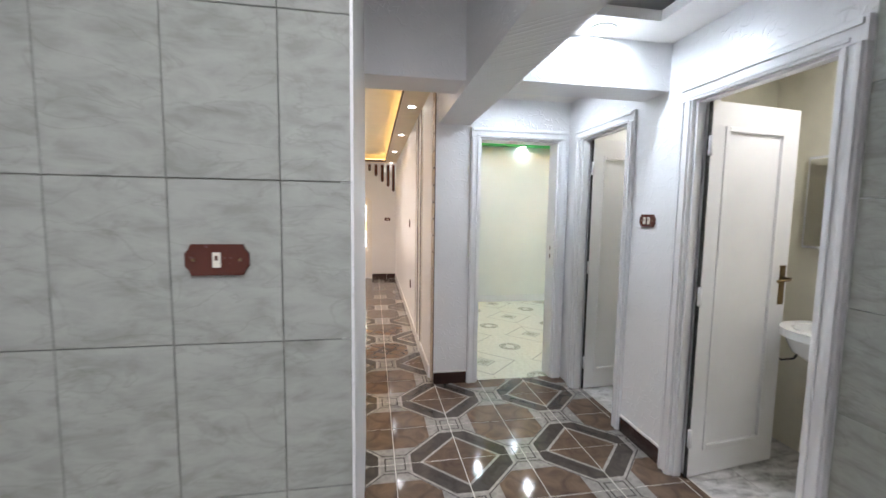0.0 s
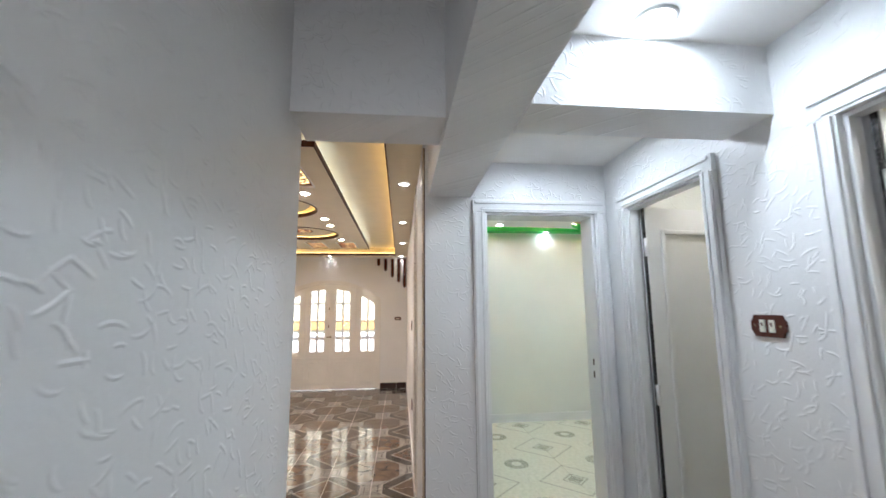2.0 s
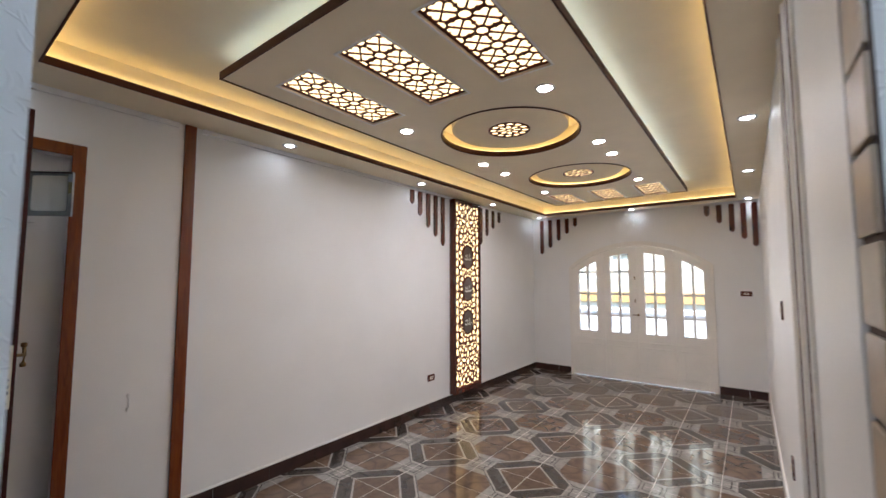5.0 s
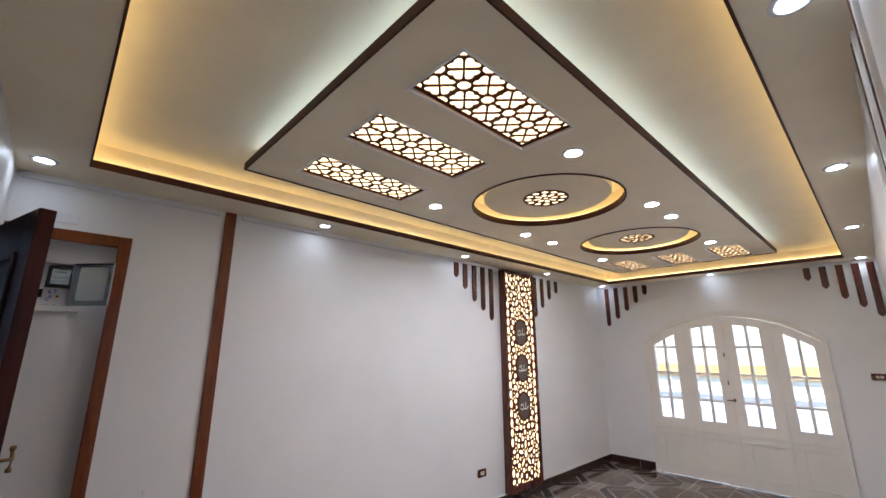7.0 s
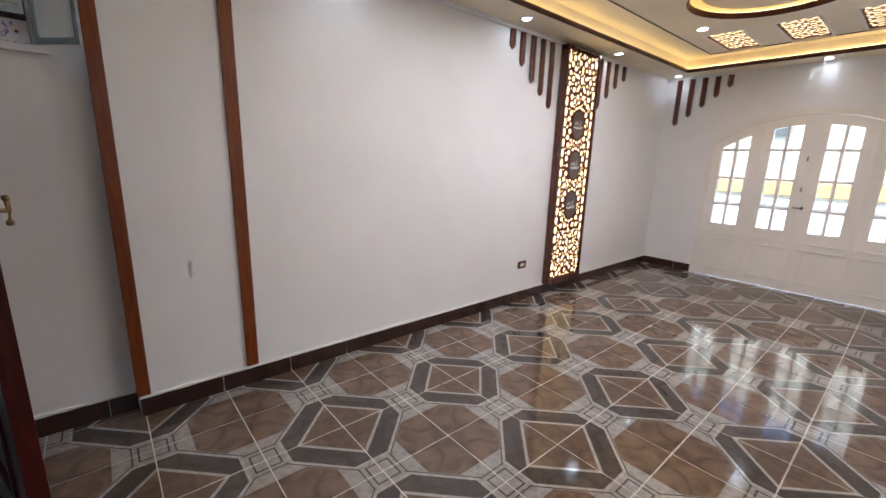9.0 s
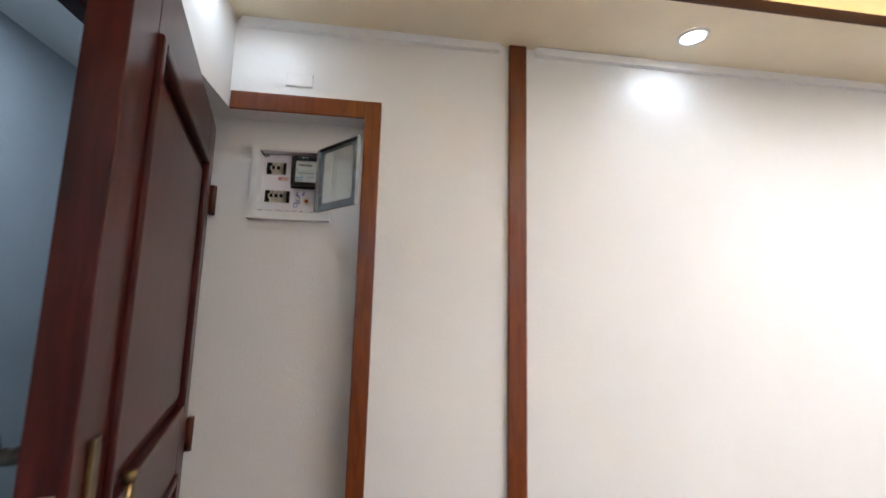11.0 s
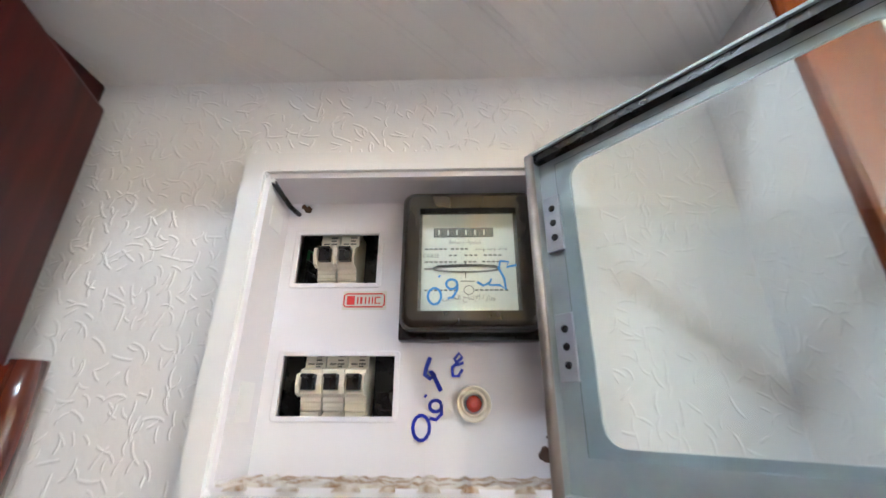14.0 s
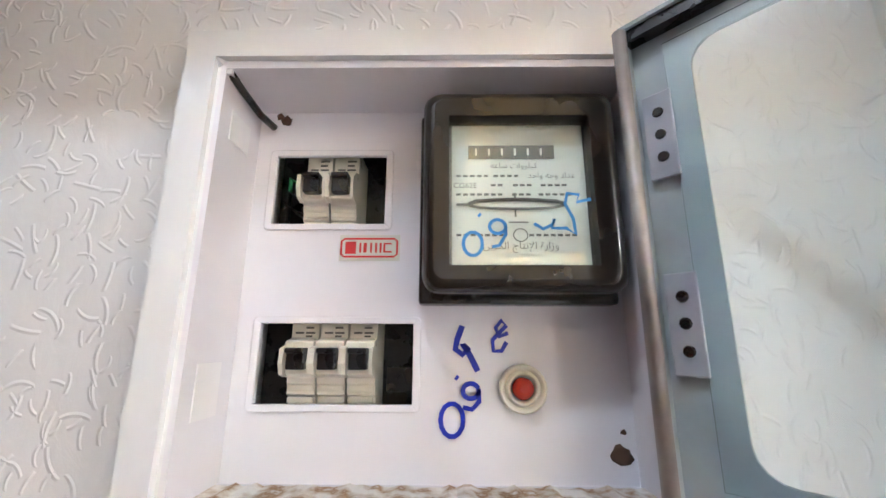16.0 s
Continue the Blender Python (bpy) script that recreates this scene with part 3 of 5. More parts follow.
# bedroom ceiling: curved plates with green light painted on edges, peach glow painted above
structure("ceiling_bedroom", B((.73, 4.15, 3.5, 6.36, 2.59, 2.62)), PEACH_GLOW, "upper bedroom ceiling with its warm glow painted in peach", "ceiling")


def plate(name, pts, holes=()):
    bm = bmesh.new()
    holed_plate(bm, pts, list(holes), 'z', 2.455, 2.505)
    bm.normal_update()
    for f in bm.faces:
        f.material_index = 1 if abs(f.normal.z) < .5 else 0
    me = bpy.data.meshes.new(name)
    bm.to_mesh(me)
    bm.free()
    me.materials.append(CEIL)
    me.materials.append(GREEN_LIT_EDGE)
    cx, cy = sum(p[0] for p in pts) / len(pts), sum(p[1] for p in pts) / len(pts)
    bm = bmesh.new()
    n = len(pts)
    for i in range(n):
        q = [(cx + (p[0] - cx) * f, cy + (p[1] - cy) * f) for p, f in ((pts[i], .93), (pts[(i + 1) % n], .93), (pts[(i + 1) % n], .90), (pts[i], .90))]
        prism(bm, q, 'z', 2.506, 2.511)
    tagged(new("cove_light_strip", mesh_of("cove_light_strip", bm, STRIP_BED)), "warm light strip lying on a bedroom ceiling plate", "light strip")
    return tagged(new(name, me), "white curved ceiling plate with green light painted on its edges", "ceiling", kind="structure")


def bow(p, q, sag, n=14):
    (x0, y0), (x1, y1) = p, q
    dx, dy = x1 - x0, y1 - y0
    return [(x0 + dx * i / n - dy * sag * 4 * (i / n) * (1 - i / n), y0 + dy * i / n + dx * sag * 4 * (i / n) * (1 - i / n)) for i in range(n)]


plate("ceiling_plate_west", [(.80, 6.10)] + bow((.80, 4.9), (1.95, 5.02), .16) + bow((1.95, 5.02), (2.55, 5.05), -.05) + bow((2.55, 5.05), (2.52, 5.50), .1)
      + bow((2.52, 5.50), (2.75, 6.05), .15) + bow((2.75, 6.05), (.80, 6.10), .06)[:-1],
      [[(1.72, 5.40)] + bow((1.72, 5.40), (2.16, 5.52), -.10)[1:] + bow((2.16, 5.52), (1.72, 5.40), -.10)])
plate("ceiling_plate_east", bow((2.60, 5.46), (2.86, 4.98), .14) + bow((2.86, 4.98), (3.9, 4.85), -.04) + [(3.9, 4.85), (4.05, 5.9)] + bow((4.05, 5.9), (2.95, 6.02), .05)
      + bow((2.95, 6.02), (2.60, 5.46), .12), [circle(3.02, 5.56, .17, 20, .10)])
plate("ceiling_plate_south", [(.80, 3.55), (3.9, 3.55)] + bow((3.9, 4.45), (2.75, 4.55), .05) + bow((2.75, 4.55), (1.9, 4.80), -.05) + bow((1.9, 4.80), (.80, 4.45), .12))
bm = B((.73, 4.15, 6.20, 6.36, 2.45, 2.56))
structure("trim_bedroom", bm, GREEN_LIT_EDGE, "ceiling edge band with bright green light painted on", "trim")
structure("baseboard_bedroom", B((.73, 4.15, 6.345, 6.36, 0, .10), (.73, .745, 3.5, 6.345, 0, .10)), PAINT, "white bedroom skirting", "skirting")


# ---- openings: casings and doors ----
def casing(name, label, u0, u1, top, wide, face, axis, proud, mat, deep, foot=0.0):
    """Moulded frame round a doorway. axis 'x': the wall lies across x at face; proud is the side it stands out to."""
    t = thing(name, label, "door frame")
    s = 1 if proud > 0 else -1

    def slab(bm, a, b, z0, z1, p0, p1, bev=.004):
        lo, hi = min(p0, p1), max(p0, p1)
        if axis == 'x':
            box(bm, face + lo, face + hi, a, b, z0, z1, bev)
        else:
            box(bm, a, b, face + lo, face + hi, z0, z1, bev)
    for nm, a, b, z0, z1 in (("jamb_casing", u0 - wide, u0, foot, top), ("jamb_casing", u1, u1 + wide, foot, top), ("head_casing", u0 - wide, u1 + wide, top, top + wide)):
        bm = bmesh.new()
        slab(bm, a, b, z0, z1, -s * .004, proud)
        if nm == "head_casing":
            slab(bm, a + .012, b - .012, z1 - wide * .36, z1 - wide * .10, proud, proud + s * .010)
            slab(bm, a + .05, b - .05, z0 + wide * .12, z0 + wide * .3, proud, proud + s * .006)
        else:
            w = b - a
            slab(bm, a + w * .10, a + w * .34, z0, z1, proud, proud + s * .010)
            slab(bm, a + w * .66, a + w * .86, z0, z1, proud, proud + s * .006)
        part(nm, bm, mat, t)
    bm = bmesh.new()
    d = -s * deep
    slab(bm, u0 - .012, u0 + .014, foot, top, 0, d, .002)
    slab(bm, u1 - .014, u1 + .012, foot, top, 0, d, .002)
    slab(bm, u0 + .014, u1 - .014, top - .014, top + .012, 0, d, .002)
    part("lining", bm, mat, t)
    return t


casing("door_frame", "white moulded bedroom door frame", .936, 1.612, 2.016, .078, YB, 'y', -.022, PAINT, .15)
casing("door_frame", "white moulded frame of the inner bathroom doorway", 2.56, 3.14, 2.0, .07, XR, 'x', -.022, PAINT, .052)
casing("door_frame", "white moulded frame of the near bathroom doorway", 1.37, 2.02, 2.0, .085, XR, 'x', -.022, PAINT, .045)


t = thing("strike_plate", "two dark latch slots in the bedroom door lining", "strike plate")
for z, h in ((1.125, .036), (1.055, .040)):
    part("slot", B((1.5955, 1.599, 3.438, 3.452, z - h / 2, z + h / 2), bev=.001), JOINT_DARK, t)


def white_door(m, w, h, label, gap=.03, handle=True):
    t = thing("door", label, "door", m, "white panelled doors")
    th = .04
    # black strip stands in for the darkness of the open hinge gap
    part("hinge_seal", B((.0, gap, .004, .016, 0, h)), BLACK, t, "black strip standing in for the shade in the hinge gap")
    bm = B((gap, .10, 0, th, 0, h), (w - .10, w, 0, th, 0, h), (.10, w - .10, 0, th, 0, .14), (.10, w - .10, 0, th, h - .12, h))
    part("leaf", bm, PAINT, t)
    part("panel", B((.10, w - .10, .010, th - .010, .14, h - .12)), PAINT, t)
    bm = bmesh.new()
    for y0, y1 in ((-.006, .012), (th - .012, th + .006)):
        for a, b, z0, z1 in ((.10, .125, .14, h - .12), (w - .125, w - .10, .14, h - .12), (.125, w - .125, .14, .165), (.125, w - .125, h - .145, h - .12)):
            box(bm, a, b, y0, y1, z0, z1, .004)
    part("moulding", bm, PAINT, t)
    for z in (.22, h * .5, h - .22):
        bm = bmesh.new()
        tube(bm, [(gap - .004, .0, z - .05), (gap - .004, .0, z + .05)], .011)
        part("hinge", bm, PAINT, t)
    if handle:
        for y, s in ((0, -1), (th, 1)):
            bm = B((w - .058, w - .018, min(y, y + s * .006), max(y, y + s * .006), .92, 1.14), bev=.003)
            hd = part("handle_plate", bm, BRASS, t, "aged brass handle plate")
            bm = bmesh.new()
            tube(bm, [(w - .038, y, 1.07), (w - .038, y + s * .05, 1.07), (w - .058, y + s * .055, 1.068), (w - .14, y + s * .05, 1.06)], .008)
            part("lever", bm, BRASS, hd, "aged brass lever")
    return t


white_door(pose(1.749, 1.974, .012, 0, 0, 7), .628, 1.98, "white panelled bathroom door standing open with brass handle", .012)
white_door(pose(1.757, 3.092, .012, 0, 0, 6), .57, 1.98, "white panelled inner bathroom door standing open", .012)

# entrance: dark frame in the south wall, open mahogany leaf
t = thing("entrance_frame", "dark mahogany frame of the entrance doorway", "door frame")
part("jamb", B((RX, -2.45, 2.47, 2.50, 0, 2.06), bev=.002), WOOD_DARK, t)
part("jamb", B((-1.555, -1.515, 2.47, 2.645, 0, 2.095), bev=.004), WOOD_DARK, t)
part("lintel", B((RX, -1.555, 2.47, 2.52, 2.06, 2.094), bev=.004), WOOD_DARK, t)

t = thing("entrance_door", "dark mahogany panelled entrance door standing open with brass lock", "door", pose(-2.472, 2.557, .012, 0, 0, 16.5))
W, H, TH = .935, 2.03, .05
part("leaf", B((0, .13, -TH, 0, 0, H), (W - .13, W, -TH, 0, 0, H), (.13, W - .13, -TH, 0, 0, .2), (.13, W - .13, -TH, 0, H - .15, H), (.13, W - .13, -TH, 0, .93, 1.10), bev=.003), WOOD_DARK, t)
for z0, z1 in ((.2, .93), (1.10, H - .15)):
    bm = B((.13, W - .13, -TH + .012, -.012, z0, z1))
    box(bm, .18, W - .18, -TH + .002, -.002, z0 + .05, z1 - .05, .012)
    part("panel", bm, WOOD_DARK, t)
    bm = bmesh.new()
    for y0, y1 in ((-.012, .010), (-TH - .010, -TH + .012)):
        for a, b, c, d in ((.13, .155, z0, z1), (W - .155, W - .13, z0, z1), (.155, W - .155, z0, z0 + .025), (.155, W - .155, z1 - .025, z1)):
            box(bm, a, b, y0, y1, c, d, .006)
    part("moulding", bm, WOOD_DARK, t)
for z in (.25, 1.0, 1.77):
    bm = bmesh.new()
    tube(bm, [(-.004, .010, z - .052), (-.004, .010, z + .052)], .0105, 12)
    box(bm, .0, .016, -.001, .003, z - .048, z + .048)
    part("hinge", bm, WOOD_MAROON, t, "painted brown barrel hinge")
lock = part("lock_plate", B((W - .001, W + .003, -.038, -.012, .995, 1.205), bev=.001), LOCK_METAL, t, "dull nickel lock plate in the leaf's edge")
for z, r in ((1.185, .004), (1.09, .007), (1.07, .007), (1.05, .007), (1.015, .004)):
    bm = bmesh.new()
    lathe(bm, [(r, 0), (r, .004)], pose(W + .002, -.025, z, 0, 90, 0), 12)
    part("lock_bolt", bm, BLACK, lock)
bm = bmesh.new()
box(bm, W - .082, W - .05, 0, .006, 1.06, 1.25, .002)
hd = part("handle_plate", bm, BRASS, t, "aged brass handle plate")
bm = bmesh.new()
tube(bm, [(W - .065, .006, 1.16), (W - .065, .045, 1.16)], .006)
tube(bm, [(W - .065, .045, 1.19), (W - .065, .048, 1.16), (W - .065, .045, 1.13)], .006)
lathe(bm, [(.004, -.008), (.009, -.006), (.009, .006), (.004, .008)], pose(W - .065, .045, 1.195), 12)
lathe(bm, [(.004, -.008), (.009, -.006), (.009, .006), (.004, .008)], pose(W - .065, .045, 1.125), 12)
part("handle", bm, BRASS, hd, "brass bar handle with round ends")
bm = bmesh.new()
lathe(bm, [(.038, 0), (.036, .006), (.012, .012), (.011, .045), (.03, .055), (.036, .07), (.028, .085), (.004, .088)], pose(W - .07, -TH, 1.235, 90, 0, 0), 20)
part("door_knob", bm, BLACK, t, "dark round pull knob on a rose")

# wooden surround of the meter recess and the wall strip
t = thing("recess_frame", "red-brown wooden surround of the meter recess", "wooden frame")
part("upright", B((XW - .004, XW + .006, 3.074, 3.132, .105, 2.152), bev=.004), WOOD_RED, t)
part("head", B((XW - .004, XW + .006, 2.622, 3.074, 2.088, 2.152), bev=.004), WOOD_RED, t)
t = new("wall_strip", mesh_of("wall_strip", B((XW - .004, XW + .016, 3.597, 3.663, .115, ZS), bev=.004), WOOD_RED))
tagged(t, "upright red-brown wooden strip on the white wall", "wood strip")


# arched balcony door
def arch_door():
    t = thing("arched_door", "white four-leaf arched balcony door with glazed panes", "door")
    y0, y1 = YN - .035, YN + .03
    rim = .045
    bm = bmesh.new()
    n = 30
    pts_o = [(AX - AW, 0)] + [(AX - AW + 2 * AW * i / n, arch_z(AX - AW + 2 * AW * i / n)) for i in range(n + 1)] + [(AX + AW, 0)]
    wi = AW - rim
    pts_i = [(AX - wi, 0)] + [(AX - wi + 2 * wi * i / n, arch_z(AX - wi + 2 * wi * i / n) - rim) for i in range(n + 1)] + [(AX + wi, 0)]
    for (a, b), (c, d) in zip(zip(pts_o, pts_o[1:]), zip(pts_i, pts_i[1:])):
        prism(bm, [a, b, d, c], 'y', y0, YN + .10)
    part("door_frame", bm, CREAM_PAINT, t)
    # moulded outline on the wall
    bm = bmesh.new()
    for i in range(n):
        a, b = pts_o[1 + i], pts_o[2 + i]
        prism(bm, [a, b, (b[0], b[1] + .022), (a[0], a[1] + .022)], 'y', y0 - .004, YN + .001)
    part("arch_moulding", bm, CREAM_PAINT, t)
    cuts = [AX - wi, -1.289, -.849, -.387, AX + wi]
    panes = [(-1.652, -1.392), (-1.196, -.945), (-.741, -.490), (-.282, -.040)]
    gz0 = .672
    for k in range(4):
        a, b = cuts[k] + .0006, cuts[k + 1] - .0006
        g0, g1 = panes[k]

        def top(x):
            return arch_z(x) - rim - .004

        def gtop(x):
            return arch_z(x) - .148
        bm = bmesh.new()
        for p, q in ((a, g0), (g1, b)):
            ss = [p + (q - p) * i / 4 for i in range(5)]
            prism(bm, [(p, .012)] + [(x, top(x)) for x in ss] + [(q, .012)], 'y', y0 + .004, y1)
        ss = [g0 + (g1 - g0) * i / 6 for i in range(7)]
        prism(bm, [(x, top(x)) for x in ss] + [(x, gtop(x)) for x in ss[::-1]], 'y', y0 + .004, y1)
        box(bm, g0, g1, y0 + .004, y1, .012, .10)
        box(bm, g0, g1, y0 + .004, y1, .50, gz0)
        box(bm, g0, g1, y0 + .016, y1 - .012, .10, .50)
        leaf = part("leaf", bm, CREAM_PAINT, t)
        bm = bmesh.new()
        box(bm, a + .03, b - .03, y0 - .008, y0 + .006, .545, .565, .004)
        box(bm, a + .05, b - .05, y0 - .006, y0 + .006, .475, .492, .004)
        box(bm, a + .05, b - .05, y0 - .004, y0 + .006, .118, .132, .003)
        part("moulding", bm, CREAM_PAINT, leaf)
        if k:
            part("cover_strip", B((cuts[k] - .011, cuts[k] + .011, y0 - .006, y0 + .0045, .03, arch_z(cuts[k]) - rim - .02), bev=.004), CREAM_PAINT, leaf)
        bm = bmesh.new()
        gm = (g0 + g1) / 2
        box(bm, gm - .015, gm + .015, y0 + .004, y1 - .008, gz0, gtop(gm) + .004, .002)
        for f in (.21, .484, .768):
            z = gz0 + (gtop(-.868) - gz0) * f
            if z < min(gtop(g0), gtop(g1)):
                box(bm, g0, g1, y0 + .010, y1 - .010, z - .015, z + .015, .002)
        part("glazing_bar", bm, CREAM_PAINT, leaf)
        bm = bmesh.new()
        prism(bm, [(g0 - .004, gz0 - .004)] + [(x, gtop(x) + .004) for x in ss] + [(g1 + .004, gz0 - .004)], 'y', YN - .004, YN)
        ob = part("pane", bm, PANE, leaf, "clear glass")
        ob.visible_shadow = False
    bm = bmesh.new()
    lathe(bm, [(.02, 0), (.018, .006), (.008, .008), (.008, .03)], pose(-.835, y0 + .004, .935, 90, 0, 0), 14)
    tube(bm, [(-.835, y0 - .028, .935), (-.90, y0 - .03, .935)], .007)
    part("handle", bm, BRASS, t, "small brass lever")
    for z in (1.13, 1.45):
        part("bolt", B((-.872, -.858, y0 - .008, y0 + .006, z - .025, z + .025), bev=.002), BRASS, t)


arch_door()

# balcony and street front outside the arched door
structure("balcony_floor", B((-2.6, 1.0, YN + .2, 10.3, -.15, -.02)), CEIL, "pale balcony floor", "floor")
structure("balcony_parapet", B((-2.6, 1.0, 10.15, 10.3, -.02, .86), (-2.6, 1.0, 10.12, 10.33, .86, .92)), CEIL, "white balcony parapet", "parapet")
t = thing("facing_house", "yellow house front across the street with an orange band", "house")
part("wall", B((-14, 12, 24, 25, -12, 9)), FACADE, t)
part("band", B((-14, 12, 23.9, 24.01, .30, .80)), plain("orange_band", (.62, .36, .12), .8), t, "orange painted band")
for x in (-9, -5, -1, 3, 7):
    part("window", B((x, x + 1.2, 23.92, 24.02, 2.6, 4.2)), INK_GREY, t, "dark window")
structure("ground", B((-200, 200, 9.2, 400, -12.2, -12)), plain("street_asphalt", (.06, .06, .06), .9), "grey street ground", "ground")


# ---- lamps ----
def spot(name, x, y, z, glowmat, label, r=.036, group="recessed spotlights"):
    t = thing(name, label, "ceiling light", pose(x, y, z), group)
    bm = bmesh.new()
    lathe(bm, [(r, .004), (r, -.003), (r + .004, -.007), (r + .014, -.005), (r + .017, .0015), (r + .012, .004)], pose(0, 0, 0), 24, False)
    part("ring", bm, PAINT, t)
    bm = bmesh.new()
    lathe(bm, [(r - .001, .001), (r * .8, -.0025), (r * .3, -.004)], pose(0, 0, 0), 20, False)
    bm.faces.new([v for v in bm.verts][-20:])
    part("bulb", bm, glowmat, t, "glowing cool white bulb")
    return t


first = spot("spotlight", -2.235, 4.23, ZS, LAMP, "small round recessed spotlight, lit cool white")
for x, y in ((-2.15, 2.72), (-2.235, 5.74), (-2.235, 7.20), (-2.235, 8.69), (-.86, 8.69), (.46, 8.69), (.46, 7.12), (.46, 5.60), (.46, 4.14), (.46, 2.80)):
    copy_thing(first, pose(x, y, ZS))
inner = spot("spotlight", -.385, 4.54, IZ, LAMP_ISLAND, "small round recessed spotlight in the island, lit white")
for x, y in ((-1.385, 4.57), (-1.39, 5.57), (-1.39, 5.97), (-.405, 5.56), (-.405, 5.92), (-.42, 6.96), (-1.42, 6.98)):
    copy_thing(inner, pose(x, y, IZ))
LAMP_COR = glow("corridor_lamp", (.79, .905, 1.0), 33.0)
spot("corridor_light", 1.23, 2.13, 2.35, LAMP_COR, "round recessed corridor downlight, lit white", .052, "corridor lights")
spot("corridor_light", 1.25, 2.87, 2.33, LAMP_COR, "round recessed corridor downlight, lit white", .052, "corridor lights")
spot("kitchen_light", .2, -.2, 2.748, glow("kitchen_lamp", (.95, .96, 1.0), 32.0), "round kitchen ceiling light, lit white", .10, "kitchen lights")
# the landing's light is an added, unseen fill to brighten it
spot("landing_fill_light", -2.6, 1.9, 2.748, glow("landing_fill", (.86, .94, 1.0), 9.0), "round unseen ceiling light added to brighten the landing, lit cool", .08, "landing lights")
spot("bathroom_light", 2.25, 1.5, 2.349, glow("bath_lamp", (.97, .96, .94), 32.0), "round bathroom ceiling light, lit white", .05, "bathroom lights")
spot("bathroom_light", 2.2, 2.95, 2.349, glow("bath_lamp_inner", (1.0, .97, .9), 14.0), "round bathroom ceiling light, lit white", .05, "bathroom lights")
one = spot("bedroom_light", 2.19, 4.70, 2.455, LAMP_BED, "round recessed bedroom spotlight, lit white", .04, "bedroom lights")
for x, y in ((2.70, 4.50), (2.25, 5.30), (2.78, 5.30), (3.40, 5.85), (1.65, 5.85)):
    copy_thing(one, pose(x, y, 2.455))
spot("bedroom_light", 2.40, 6.28, 2.449, glow("bed_edge_lamp", (.85, .98, 1.0), 11.0), "round recessed bedroom spotlight beside the wall", .036, "bedroom lights")


# ---- backlit lattice work ----
def heart(cx, cy, r, a):
    pts = [(.09, 0), (.34, .23), (.60, .49), (.70, .55), (.82, .54), (.93, .45), (.97, .30), (.95, .14), (.86, .02)]
    pts += [(x, -y) for x, y in pts[:0:-1]]
    c, s = math.cos(a), math.sin(a)
    return [(cx + r * (x * c - y * s), cy + r * (x * s + y * c)) for x, y in pts]


def clipped(pts, hx, hy):
    """A polygon cut to the rectangle of half sizes hx, hy."""
    for ax, s, lim in ((0, 1, hx), (0, -1, hx), (1, 1, hy), (1, -1, hy)):
        out = []
        for p, q in zip(pts, pts[1:] + pts[:1]):
            a, b = lim - s * p[ax], lim - s * q[ax]
            if a >= 0:
                out.append(p)
            if a * b < 0:
                f = a / (a - b)
                out.append((p[0] + (q[0] - p[0]) * f, p[1] + (q[1] - p[1]) * f))
        pts = out
        if len(pts) < 3:
            return []
    area = abs(sum(p[0] * q[1] - q[0] * p[1] for p, q in zip(pts, pts[1:] + pts[:1]))) / 2
    return pts if area > 2.5e-4 else []


def lattice_holes(w, l, cell):
    """Hearts in fours with small octagons between, inside a sheet w by l."""
    out = []
    nx, ny = max(1, round(w / cell)), round(l / cell)
    cw, cl = w / nx, l / ny
    for i in range(-1, nx + 1):
        for j in range(-1, ny + 1):
            cx, cy = -w / 2 + cw * (i + .5), -l / 2 + cl * (j + .5)
            for k in range(4):
                h = heart(cx, cy, min(cw, cl) * .478, k * math.pi / 2)
                h = clipped(h, w / 2 - .002, l / 2 - .002)
                if h:
                    out.append(h)
            o = circle(cx + cw / 2, cy + cl / 2, min(cw, cl) * .215, 8, None, math.pi / 8)
            o = clipped(o, w / 2 - .002, l / 2 - .002)
            if o:
                out.append(o)
    return out


def ceiling_grille(x, y):
    t = thing("ceiling_grille", "brown cut lattice panel, lit from behind in warm yellow", "ceiling grille", pose(x, y, IZ), "lattice panels in the ceiling island")
    bm = bmesh.new()
    holed_plate(bm, rect(-GR_W / 2, GR_W / 2, -GR_L / 2, GR_L / 2), lattice_holes(GR_W - .024, GR_L - .024, .122), 'z', .010, .015)
    part("lattice", bm, LATTICE_RED, t)
    bm = bmesh.new()
    holed_plate(bm, rect(-GR_W / 2 - .010, GR_W / 2 + .010, -GR_L / 2 - .010, GR_L / 2 + .010), [rect(-GR_W / 2 + .001, GR_W / 2 - .001, -GR_L / 2 + .001, GR_L / 2 - .001)], 'z', -.004, .0)
    part("frame", bm, CEIL, t)
    part("light_sheet", B((-GR_W / 2, GR_W / 2, -GR_L / 2, GR_L / 2, .0175, .021)), SHEET, t, "glowing warm light sheet")
    return t


g = ceiling_grille(*grille_at[0])
for p in grille_at[1:]:
    copy_thing(g, pose(*p, IZ))


